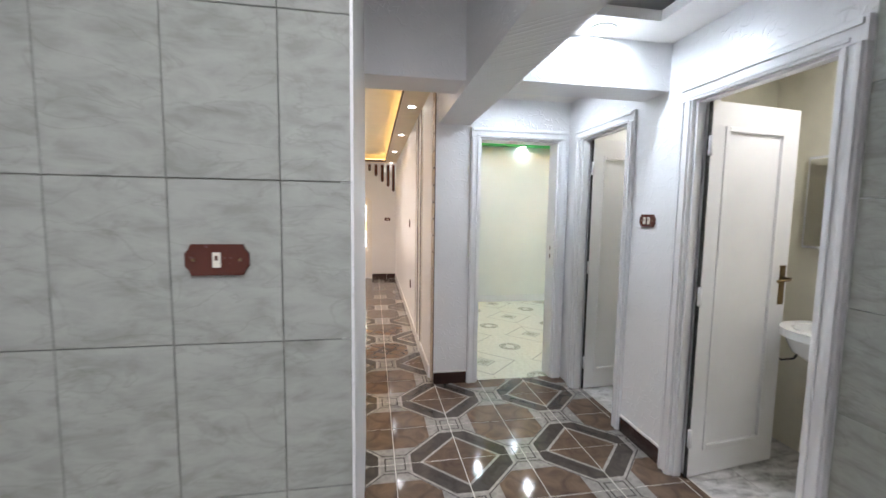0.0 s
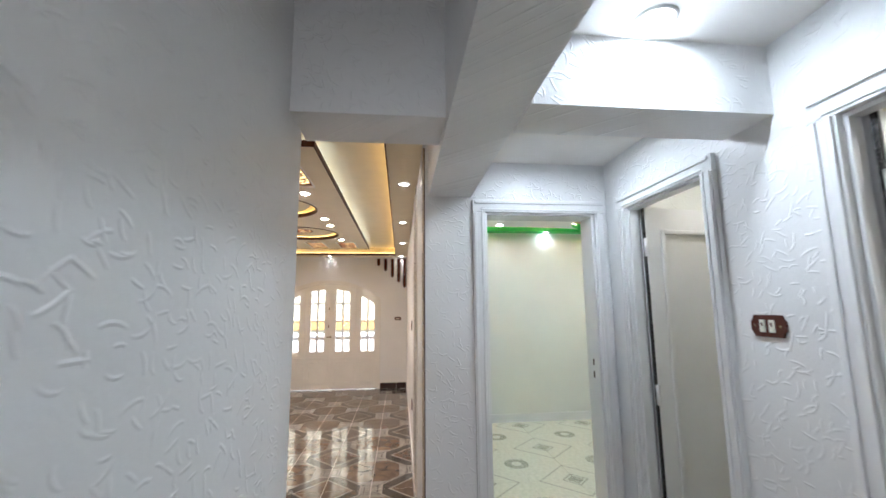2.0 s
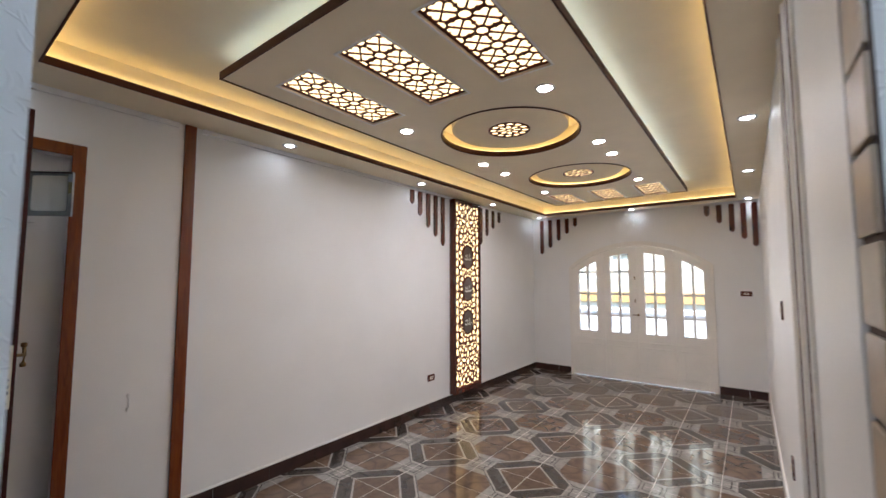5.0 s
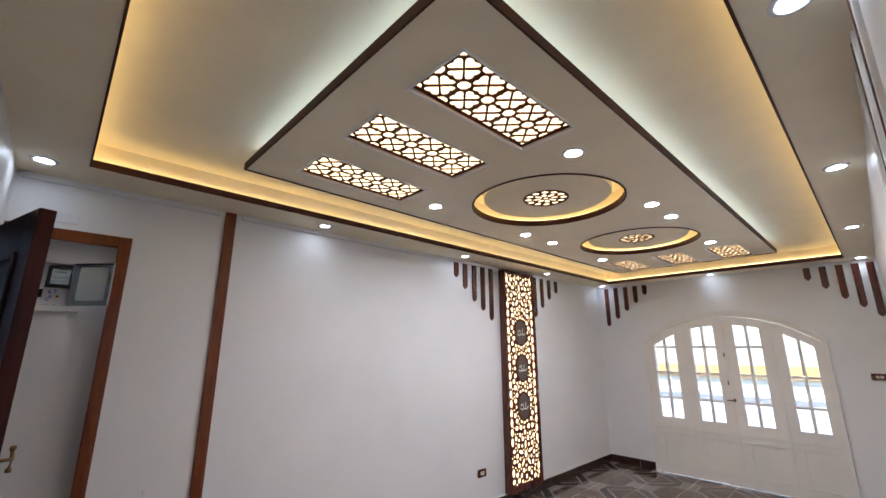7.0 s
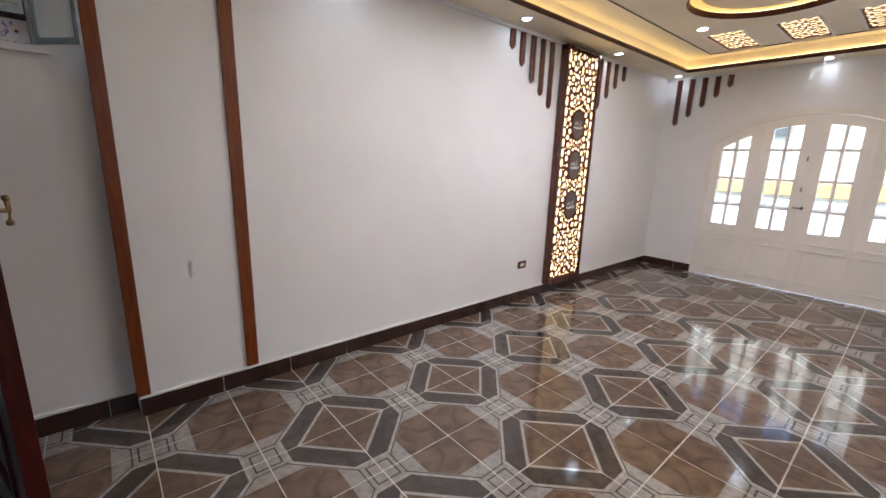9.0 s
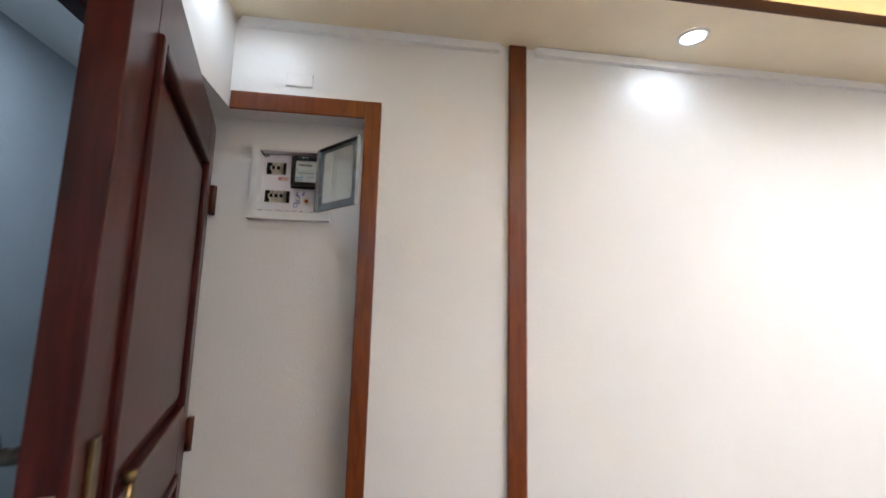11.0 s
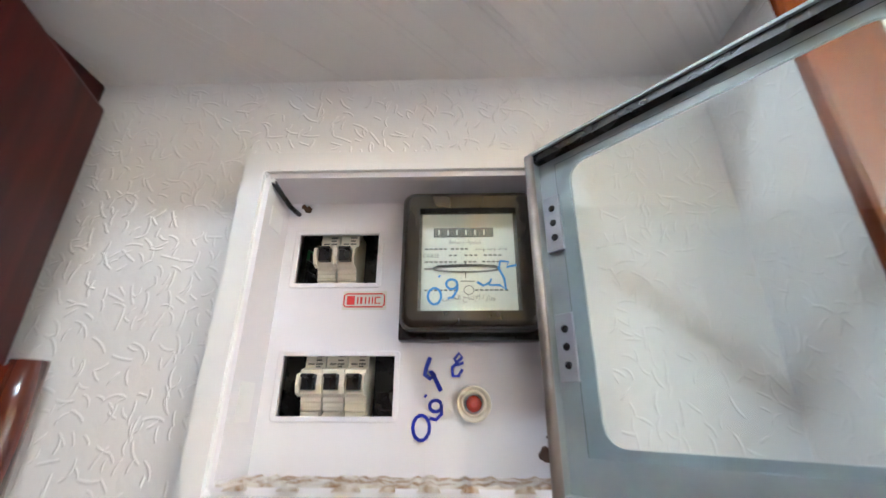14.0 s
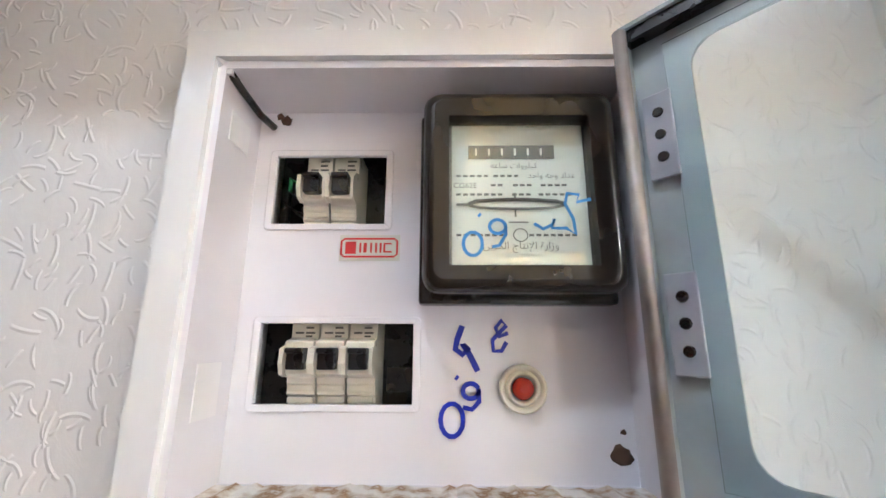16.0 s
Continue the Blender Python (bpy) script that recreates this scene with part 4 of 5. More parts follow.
def round_grille(x, y):
    t = thing("round_grille", "round brown lattice rosette, lit from behind in warm yellow", "ceiling grille", pose(x, y, ZU - .082), "lattice rosettes in the ceiling discs")
    hs = [circle(0, 0, .018, 10)]
    for k in range(8):
        a = 2 * math.pi * (k + .5) / 8
        hs.append(circle(.055 * math.cos(a), .055 * math.sin(a), .030, 12, .017, a))
    for k in range(12):
        a = 2 * math.pi * k / 12
        hs.append(circle(.110 * math.cos(a), .110 * math.sin(a), .022, 12, .024, a))
    bm = bmesh.new()
    holed_plate(bm, circle(0, 0, .144, 40), hs, 'z', -.004, .002)
    part("lattice", bm, LATTICE_RED, t)
    bm = bmesh.new()
    lathe(bm, [(.143, .0035), (.143, .007)], pose(0, 0, 0), 40)
    part("light_sheet", bm, SHEET, t, "glowing warm light sheet")
    return t


g = round_grille(*C1)
copy_thing(g, pose(*C2, ZU - .082))


def wall_lattice():
    y0, y1, z0, z1 = 6.46, 7.03, .105, 2.395
    yc, h = (y0 + y1) / 2, .07
    t = thing("wall_lattice", "tall brown arabesque lattice panel, lit from behind in warm yellow", "lattice panel")
    fw = .028
    part("side_board", B((XW - .003, XW + h + .01, y0, y0 + fw, z0, z1), bev=.003), WOOD_MAROON, t)
    part("side_board", B((XW - .003, XW + h + .01, y1 - fw, y1, z0, z1), bev=.003), WOOD_MAROON, t)
    part("top_board", B((XW - .003, XW + h + .01, y0 + fw, y1 - fw, z1 - fw, z1), bev=.003), WOOD_MAROON, t)
    part("bottom_board", B((XW - .003, XW + h + .01, y0 + fw, y1 - fw, z0, z0 + fw + .02), bev=.003), WOOD_MAROON, t)
    a0, a1, b0, b1 = y0 + fw, y1 - fw, z0 + fw + .02, z1 - fw
    holes, keep = [], []
    cy = (a0 + a1) / 2

    def add(cy_, cz_, r, rz=None, turn=0.0, n=10):
        rz = rz or r
        big = max(r, rz)
        if cy_ - a0 < r + .008 or a1 - cy_ < r + .008 or cz_ - b0 < rz + .008 or b1 - cz_ < rz + .008:
            return
        for (p, q, s) in keep:
            if math.hypot(p - cy_, q - cz_) < s + (r + rz) / 2 + .0072:
                return
        keep.append((cy_, cz_, (r + rz) / 2))
        holes.append(circle(cy_, cz_, r, n, rz, turn))
    span = b1 - b0
    medal = [b0 + span * f for f in (.345, .525, .700)]
    rose = [b0 + span * f for f in (.13, .885)]
    ovals = []
    for mz in medal:
        ovals.append((cy, mz))
        for i in range(-6, 7):
            for j in range(-9, 10):
                p, q = i * .018, j * .018
                if (p / .10) ** 2 + (q / .135) ** 2 < 1:
                    keep.append((cy + p, mz + q, .010))
        for k in range(16):
            a = 2 * math.pi * k / 16
            add(cy + .132 * math.cos(a), mz + .165 * math.sin(a), .021, .015, a + math.pi / 2)
    for rz in rose:
        add(cy, rz, .026, .034, 0, 12)
        for k in range(10):
            a = 2 * math.pi * (k + .5) / 10
            add(cy + .088 * math.cos(a), rz + .094 * math.sin(a), .044, .018, a)
        for k in range(10):
            a = 2 * math.pi * k / 10
            add(cy + .150 * math.cos(a), rz + .160 * math.sin(a), .026, .026, a, 6)
        for k in range(14):
            a = 2 * math.pi * (k + .5) / 14
            add(cy + .205 * math.cos(a), rz + .215 * math.sin(a), .026, .020, a)
    for s in (-1, 1):
        z = b0 + .045
        while z < b1 - .03:
            add(cy + s * .222, z, .024, .042)
            z += .095
    for mz in [(medal[0] + medal[1]) / 2, (medal[1] + medal[2]) / 2, (medal[0] + rose[0]) / 2 + .03, (medal[2] + rose[1]) / 2 - .02]:
        for i in range(-3, 4):
            add(cy + i * .070, mz, .028, .026)
    for rr in (.026, .018, .012):
        j = 0
        z = b0 + rr
        while z < b1 - rr:
            yy = a0 + rr + (.5 * rr if j % 2 else 0)
            while yy < a1 - rr:
                add(yy, z, rr, rr, 0, 8)
                yy += rr * 1.1
            z += rr * 1.1
            j += 1
    bm = bmesh.new()
    holed_plate(bm, rect(a0 - .002, a1 + .002, b0 - .002, b1 + .002), holes, 'x', XW + h - .006, XW + h)
    lat = part("lattice", bm, LATTICE_RED, t)
    for (oy, oz) in ovals:
        bm = bmesh.new()
        prism(bm, circle(oy, oz, .098, 28, .135), 'x', XW + h + .0005, XW + h + .004)
        md = part("medallion", bm, plain("medallion_brown", (.085, .05, .035), .35), lat, "oval grey-brown medallion")
        bm = bmesh.new()
        mm = Matrix(((0, 0, 1, XW + h + .004), (1, 0, 0, oy), (0, 1, 0, oz), (0, 0, 0, 1)))
        # pale strokes stand in for light shining through cut-out letters
        ribbon(bm, [(-.072, -.018), (-.036, -.034), (.0, -.022), (.036, -.032), (.072, -.008)], .013, mm)
        ribbon(bm, [(-.022, -.02), (-.02, .034)], .010, mm)
        ribbon(bm, [(.022, -.02), (.028, .042)], .010, mm)
        ribbon(bm, [(-.06, .0), (-.048, .028), (-.034, .012)], .010, mm)
        part("lettering", bm, CREAM_PAINT, md, "unreadable lettering, cut-outs lit from behind painted as pale strokes")
    part("light_sheet", B((XW + h - .014, XW + h - .010, a0, a1, b0, b1)), SHEET, t, "glowing warm light sheet")


wall_lattice()


# ---- pointed wooden bars under the ceiling ----
def bar(m, length, name="pointed_bar"):
    bm = bmesh.new()
    w = .029
    prism(bm, [(-w, 0), (-w, -length + .03), (0, -length), (w, -length + .03), (w, 0)], 'y', -.016, .002)
    ob = new(name, mesh_of(name, bm, WOOD_MAROON))
    ob.matrix_basis = m
    return tagged(ob, "short red-brown wooden bar with a pointed lower end", "wall ornament", "pointed bars on the walls")


for (y, z) in ((5.775, 2.234), (5.905, 2.122), (6.045, 2.006), (6.18, 1.918), (6.316, 1.821), (7.157, 1.897), (7.315, 2.019), (7.48, 2.134), (7.65, 2.232)):
    bar(pose(XW, y, 2.385, 0, 0, 90), 2.385 - z)
for (x, z) in ((-2.245, 1.835), (-2.105, 1.934), (-1.965, 2.04), (-1.83, 2.142), (-1.70, 2.245), (.515, 1.831), (.405, 1.929), (.285, 2.023), (.155, 2.142), (.024, 2.243)):
    bar(pose(x, YN, 2.385), 2.385 - z)


# ---- crown line, mouldings and cladding on the east wall ----
structure("trim_crown", B((XW, XW + .022, 3.70, 6.44, 2.388, 2.418), (XW, XW + .022, 2.64, 3.56, 2.388, 2.418)), PAINT, "thin white crown moulding", "trim")
for y in (4.10, 4.16, 4.36, 4.42, 4.62):
    ob = new("wall_moulding", mesh_of("wall_moulding", B((XE - .012, XE + .003, y, y + .022, .11, 2.40), bev=.004), TRIM_BROWN if y in (4.16, 4.42) else CREAM_PAINT))
    tagged(ob, "slim upright moulding strip on the white wall", "moulding", "upright mouldings on the wall")
t = thing("stone_cladding", "beige stone cladding strip with dark joints at the wall corner", "wall cladding")
part("backing", B((PE - .0025, PE + .002, 3.372, 3.499, .0, 2.41)), JOINT_DARK, t)
z, rnd = .02, random.Random(4)
while z < 2.40:
    h = .124
    part("stone", B((PE - .008 - rnd.random() * .003, PE - .002, 3.369 + rnd.random() * .004, 3.486 + rnd.random() * .010, z, min(z + h, 2.41)), bev=.004), STONE, t)
    z += .135


# ---- switches, sockets and small wall things ----
def switch(name, m, w, h, holes, label, cat, shaped=True):
    t = thing(name, label, cat, m, "brown wiring plates")
    bm = bmesh.new()
    c = h * .18 if shaped else .004
    prism(bm, [(-w / 2 + c, -h / 2), (w / 2 - c, -h / 2), (w / 2 - c * .6, -h * .33), (w / 2, -h * .2), (w / 2, h * .2), (w / 2 - c * .6, h * .33), (w / 2 - c, h / 2), (-w / 2 + c, h / 2),
               (-w / 2 + c * .6, h * .33), (-w / 2, h * .2), (-w / 2, -h * .2), (-w / 2 + c * .6, -h * .33)], 'y', -.009, 0)
    bmesh.ops.bevel(bm, geom=[e for e in bm.edges if all(v.co.y < -.008 for v in e.verts)], offset=.002, segments=2, affect='EDGES')
    part("plate", bm, BROWN_PLASTIC, t)
    for x, ww, hh in holes:
        r = part("rocker", B((x - ww / 2, x + ww / 2, -.013, -.008, -hh / 2, hh / 2), bev=.0015), IVORY, t, "ivory rocker")
        part("slot", B((x - ww * .18, x + ww * .18, -.0136, -.0128, -hh * .02, hh * .28)), BROWN_PLASTIC, r)
    for x in (-w * .36, w * .36):
        bm = bmesh.new()
        lathe(bm, [(.0035, 0), (.003, .002)], pose(x, -.009, 0, 90, 0, 0), 10)
        part("screw", bm, BRASS, t)
    return t


switch("light_switch", pose(-.253, YK - .009, 1.307), .134, .070, [(0, .017, .034)], "dark brown switch plate with one ivory rocker on marble tiles", "switch")
switch("light_switch", pose(XR, 2.335, 1.386, 0, 0, -90), .135, .075, [(-.018, .02, .042), (.018, .02, .042)], "dark brown switch plate with two ivory rockers", "switch")
switch("light_switch", pose(.393, YN, 1.256), .12, .062, [(-.015, .022, .024), (.015, .022, .024)], "small dark brown switch plate on white wall", "switch", False)
switch("wall_socket", pose(XW, 6.108, .362, 0, 0, 90), .12, .07, [(0, .05, .03)], "dark brown socket plate low on the wall", "socket", False)
switch("wall_socket", pose(XE, 5.45, 1.27, 0, 0, -90), .07, .10, [(0, .03, .03)], "small brown wiring plate on the east wall", "socket", False)
switch("wall_socket", pose(XE, 5.30, .50, 0, 0, -90), .07, .10, [(0, .03, .03)], "small brown socket low on the east wall", "socket", False)
switch("light_switch", pose(-3.75, 1.44, 1.262, 0, 0, 90), .16, .06, [], "dark switch plate on the landing wall", "switch", False)
t = thing("wall_hook", "two tiny white plastic cable clips on the wall", "cable clip")
for z in (.786, .71):
    part("clip", B((XW - .001, XW + .012, 3.368, 3.384, z - .012, z + .008), bev=.004), PAINT, t)
bm = bmesh.new()
tube(bm, [(XW + .004, 3.376, .78), (XW + .006, 3.378, .745), (XW + .004, 3.377, .715)], .0025, 6)
part("cord", bm, PAINT, t)
t = new("wire_cover", mesh_of("wire_cover", B((XW - .001, XW + .006, 2.80, 2.89, 2.185, 2.235), bev=.003), PAINT))
tagged(t, "small white blanking plate above the recess", "cover plate")

# ---- bathroom ----
t = thing("bathroom_mirror", "small rectangular bathroom mirror with rounded frame", "mirror")
part("frame", B((2.605, 2.628, 1.84, 2.175, 1.24, 1.77), bev=.006), PAINT, t)
part("glass", B((2.601, 2.604, 1.855, 2.16, 1.255, 1.755)), MIRROR, t)
t = thing("washbasin", "white porcelain washbasin with chrome tap", "basin", pose(0, 0, .06))
bm = bmesh.new()
holed_plate(bm, circle(2.40, 1.80, .235, 28, .215), [circle(2.38, 1.80, .165, 24, .155)], 'z', .745, .785)
lathe(bm, [(.165, .78), (.16, .74), (.12, .68), (.03, .655)], pose(2.38, 1.80, 0), 24, False)
lathe(bm, [(.21, .75), (.17, .66), (.08, .60)], pose(2.40, 1.80, 0), 24, False)
part("bowl", bm, PORCELAIN, t)
bm = bmesh.new()
tube(bm, [(2.57, 1.80, .785), (2.57, 1.80, .87), (2.54, 1.80, .89), (2.47, 1.80, .87)], .012)
lathe(bm, [(.022, 0), (.018, .03), (.01, .05)], pose(2.57, 1.80, .86), 14)
part("tap", bm, CHROME, t, "chrome tap")
bm = bmesh.new()
tube(bm, [(2.40, 1.80, .61), (2.40, 1.80, .48), (2.45, 1.80, .44), (2.62, 1.80, .46)], .018)
part("trap", bm, CHROME, t)
bm = bmesh.new()
tube(bm, [(2.60, 2.10, .60), (2.56, 2.12, .52), (2.52, 2.16, .50), (2.50, 2.20, .53)], .007)
part("hose", bm, BLACK, t, "thin dark hose")


# ---- electricity meter box in the recess ----
PX = -2.528                                   # mounting plate


def on_plate(x, y, z):
    """A drawing plane that faces into the room: its x runs along y, its y upwards."""
    return Matrix(((0, 0, 1, x), (1, 0, 0, y), (0, 1, 0, z), (0, 0, 0, 1)))


def ring_pts(cx, cy, r, ry=None, a0=0.0, a1=360.0, n=14):
    ry = ry or r
    return [(cx + r * math.cos(radians(a0 + (a1 - a0) * i / n)), cy + ry * math.sin(radians(a0 + (a1 - a0) * i / n))) for i in range(n + 1)]


def rounded(x0, x1, z0, z1, r, n=4):
    out = []
    for cx, cz, a in ((x1 - r, z1 - r, 0), (x0 + r, z1 - r, 90), (x0 + r, z0 + r, 180), (x1 - r, z0 + r, 270)):
        out += [(cx + r * math.cos(radians(a + 90 * i / n)), cz + r * math.sin(radians(a + 90 * i / n))) for i in range(n + 1)]
    return out


mb = thing("meter_box", "white enamelled electricity meter box let into the wall, open", "meter box")
bm = bmesh.new()
holed_plate(bm, rect(2.681, 2.960, 1.729, 2.004), [rect(2.705, 2.930, 1.758, 1.980)], 'x', -2.500, -2.480)
bmesh.ops.bevel(bm, geom=[e for e in bm.edges if e.calc_face_angle(0) > 1], offset=.004, segments=2, affect='EDGES')
box(bm, -2.500, -2.4775, 2.679, 2.962, 1.727, 1.737, .004)
part("trim", bm, PAINT, mb, "white painted wooden trim")
bm = bmesh.new()
holed_plate(bm, rect(2.703, 2.932, 1.756, 1.983), [rect(2.706, 2.929, 1.759, 1.979)], 'x', -2.56, -2.4835)
part("casing", bm, BOX_WHITE, mb)
bm = bmesh.new()
W1, W2 = rect(2.7195, 2.789, 1.903, 1.948), rect(2.720, 2.808, 1.799, 1.843)
holed_plate(bm, rect(2.706, 2.929, 1.759, 1.979), [W1, W2], 'x', PX - .002, PX)
pl = part("mounting_plate", bm, BOX_WHITE, mb)
for w in (W1, W2):
    (a, c), (b, d) = w[0], w[2]
    bm = bmesh.new()
    holed_plate(bm, rounded(a - .0045, b + .0045, c - .004, d + .004, .003), [rect(a, b, c, d)], 'x', PX, PX + .0012)
    bmesh.ops.bevel(bm, geom=[e for e in bm.edges if all(v.co.x > PX + .001 for v in e.verts)], offset=.0005, segments=1, affect='EDGES')
    part("window_rim", bm, BOX_WHITE, pl)
# shade in the hollow behind the plate, built as a black sheet
part("cavity", B((-2.586, -2.566, 2.707, 2.928, 1.76, 1.978)), BLACK, mb, "black sheet standing in for the shade inside the box")


def breaker(y, z):
    t = thing("circuit_breaker", "ivory miniature circuit breaker with a black toggle", "circuit breaker", pose(PX, y, z), "circuit breakers in the meter box")
    w = .0084
    bm = bmesh.new()
    prism(bm, [(-.05, -.030), (-.013, -.030), (-.013, -.019), (-.009, -.018), (-.0095, -.013), (-.008, -.012), (-.008, -.008), (-.001, -.006), (-.001, .012), (-.010, .014), (-.010, .030), (-.05, .030)],
          'y', -w + .0003, w - .0003)
    bmesh.ops.bevel(bm, geom=[e for e in bm.edges if e.calc_length() > .015 and abs(e.verts[0].co.y - e.verts[1].co.y) > .01], offset=.0007, segments=1, affect='EDGES')
    part("housing", bm, IVORY, t)
    bm = bmesh.new()
    for s in (-1, 1):
        prism(bm, [(-.004, -.008), (.0025, -.006), (.005, .000), (.004, .008), (-.004, .010)], 'y', s * w * .95 - .0012, s * w * .95 + .0002 if s > 0 else s * w * .95 + .0012)
    part("cheek", bm, IVORY, t)
    part("toggle", B((-.003, .0045, -w * .62, w * .62, -.0035, .0085), bev=.001), BLACK, t, "black toggle")
    part("toggle_tip", B((.001, .0075, -w * .62, w * .62, .0055, .0085), bev=.001), BLACK, t)
    bm = bmesh.new()
    for dz, a, b in ((.0165, -.7, -.1), (.0165, .05, .7), (.0195, .05, .6), (.0225, .05, .75), (.0145, .05, .5)):
        box(bm, -.0102, -.0096, w * a, w * b, dz, dz + .0011)
    part("printed_mark", bm, INK_GREY, t)
    for z0 in (-.016, -.0225):
        part("ridge", B((-.013, -.0085, -w * .9, w * .9, z0, z0 + .0035), bev=.0008), IVORY, t)
    return t


br = breaker(2.7435, 1.926)
copy_thing(br, pose(PX, 2.7612, 1.926))
for y in (2.7425, 2.7600, 2.7775):
    copy_thing(br, pose(PX, y, 1.821))
for k, (z0, z1) in enumerate(((1.915, 1.94), (1.908, 1.93), (1.905, 1.92))):
    bm = bmesh.new()
    tube(bm, [(-2.56, 2.716, z0), (-2.545, 2.722, z1), (-2.55, 2.732, z1 - .006), (-2.57, 2.735, z0 + .012)], .0016, 6)
    part("wire", bm, WIRE_GREEN if k == 0 else BLACK, mb, "loose wire")
part("blank", B((-2.556, -2.552, 2.79, 2.806, 1.803, 1.818), bev=.001), BLACK, mb)

t = thing("electricity_meter", "black electricity meter with a glazed card face", "meter")
my0, my1, mz0, mz1, mx = 2.8145, 2.9195, 1.857, 1.9695, -2.489
win = rect(2.8285, 2.904, 1.870, 1.953)
bm = bmesh.new()
layers = [(PX + .008, 0.0), (mx - .006, 0.0), (mx - .002, .0022), (mx, .006)]
loops = []
for x, inset in layers:
    loops.append([bm.verts.new((x, p, q)) for p, q in rounded(my0 + inset, my1 - inset, mz0 + inset, mz1 - inset, .009 - inset * .5, 5)])
for p, q in zip(loops, loops[1:]):
    for i in range(len(p)):
        f = bm.faces.new((p[i], p[(i + 1) % len(p)], q[(i + 1) % len(p)], q[i]))
        f.smooth = True
bm.faces.new(loops[0])
ins = [bm.verts.new((mx, p, q)) for p, q in win]
es = [bm.edges.new((ins[i], ins[(i + 1) % 4])) for i in range(4)]
es += [bm.edges.get((loops[-1][i], loops[-1][(i + 1) % len(loops[-1])])) for i in range(len(loops[-1]))]
bmesh.ops.triangle_fill(bm, use_beauty=True, use_dissolve=False, edges=es)
deep = [bm.verts.new((mx - .009, p, q)) for p, q in rect(2.830, 2.9025, 1.8715, 1.9515)]
for i in range(4):
    bm.faces.new((ins[i], ins[(i + 1) % 4], deep[(i + 1) % 4], deep[i]))
case = part("case", bm, METER_CASE, t)
part("base", B((PX + .0005, PX + .014, my0 - .003, my1 + .002, mz0 - .004, mz1 - .002), bev=.002), METER_CASE, t)
part("card", B((mx - .012, mx - .010, 2.826, 2.906, 1.868, 1.955)), METER_FACE, t, "pale printed card")
ob = part("glass", B((mx - .005, mx - .004, 2.8275, 2.9045, 1.8695, 1.9535)), CLEAR, t)
ob.visible_shadow = False


def card(u, v):
    return 2.8285 + .0755 * u - 2.8625, 1.870 + .083 * v - 1.91


cm = on_plate(mx - .0099, 2.8625, 1.91)
bm = bmesh.new()


def card_bar(u0, u1, v, h):
    (a, b), (c, d) = card(u0, v - h / 2), card(u1, v + h / 2)
    vs = [bm.verts.new(cm @ Vector((x, y, .0004))) for x, y in ((a, b), (c, b), (c, d), (a, d))]
    bm.faces.new(vs)


card_bar(.14, .77, .79, .10)
for u0, u1, v in ((.05, .28, .62), (.32, .50, .62), (.30, .42, .555), (.46, .62, .555), (.66, .88, .555), (.05, .38, .49), (.45, .60, .49), (.64, .88, .49), (.05, .40, .215), (.56, .90, .215)):
    u = u0
    while u < u1 - .02:
        card_bar(u, min(u + .035, u1), v, .016)
        u += .05
ribbon(bm, [card(*p) for p in ring_pts(.48, .42, .34, .034, 0, 180)], .0022, cm)
ribbon(bm, [card(*p) for p in ring_pts(.48, .42, .34, .030, 180, 360)], .0016, cm)
ribbon(bm, [card(.05, .42), card(.14, .42)], .0014, cm)
ribbon(bm, [card(.47, .50), card(.47, .455)], .001, cm)
ribbon(bm, [card(.47, .385), card(.47, .335)], .001, cm)
ribbon(bm, [card(*p) for p in ring_pts(.5, .215, .05, .042)], .0006, cm)
ribbon(bm, [card(.42, .30), card(.56, .30)], .0008, cm)
for k in range(8):
    u = .18 + .6 * k / 8
    ribbon(bm, [card(u, .455 - abs(k - 4) * .003), card(u + .07, .455 - abs(k - 3) * .003)], .002, cm)
part("print", bm, INK_GREY, t, "grey printed lines and dial")
bm = bmesh.new()
for k in range(6):
    (a, b), (c, d) = card(.19 + .095 * k, .765), card(.205 + .095 * k, .815)
    bm.faces.new([bm.verts.new(cm @ Vector((x, y, .0008))) for x, y in ((a, b), (c, b), (c, d), (a, d))])
part("counter_digits", bm, METER_FACE, t, "pale counter digits")


def card_text(body, u, v, size, label):
    """Printed words on the meter card, centred at (u, v) of the card."""
    fc = bpy.data.curves.new("letters", 'FONT')
    fc.body, fc.size, fc.align_x = body, size, 'CENTER'
    fo = bpy.data.objects.new("letters", fc)
    scene.collection.objects.link(fo)
    bpy.context.view_layer.update()
    me = bpy.data.meshes.new_from_object(fo.evaluated_get(bpy.context.evaluated_depsgraph_get()))
    bpy.data.objects.remove(fo)
    me.materials.clear()
    me.materials.append(INK_GREY)
    ob = new("lettering", me)
    ob.parent = t
    a, b = card(u, v)
    ob.matrix_basis = cm @ pose(a, b, .0005)
    tagged(ob, label)


card_text("CG62E", .115, .535, .0044, "printed type mark CG62E")
# joined Arabic letter forms, written from the line's end to its start
card_text("\uFE94\uFECB\uFE8E\uFEB3 \uFE95\uFE8D\uFEED\uFEEE\uFEE0\uFEF4\uFEDB", .47, .675, .0046, "printed Arabic words for kilowatt hour")
card_text("\uFEF0\uFE91\uFEAE\uFEA4\uFEDF\uFE8D \uFE9D\uFE8E\uFE98\uFEE7\uFEF9\uFE8D \uFE93\uFEAD\uFE8D\uFEAF\uFEED", .50, .125, .0055, "printed Arabic name of a ministry")
card_text("\uFEAA\uFEA3\uFE8D\uFEED \uFEEA\uFE9F\uFEED \uFEA9\uFE8D\uFEAA\uFECB", .74, .605, .0046, "printed Arabic words for a one-phase meter")
bm = bmesh.new()
gm = on_plate(mx - .0036, 2.8625, 1.91)
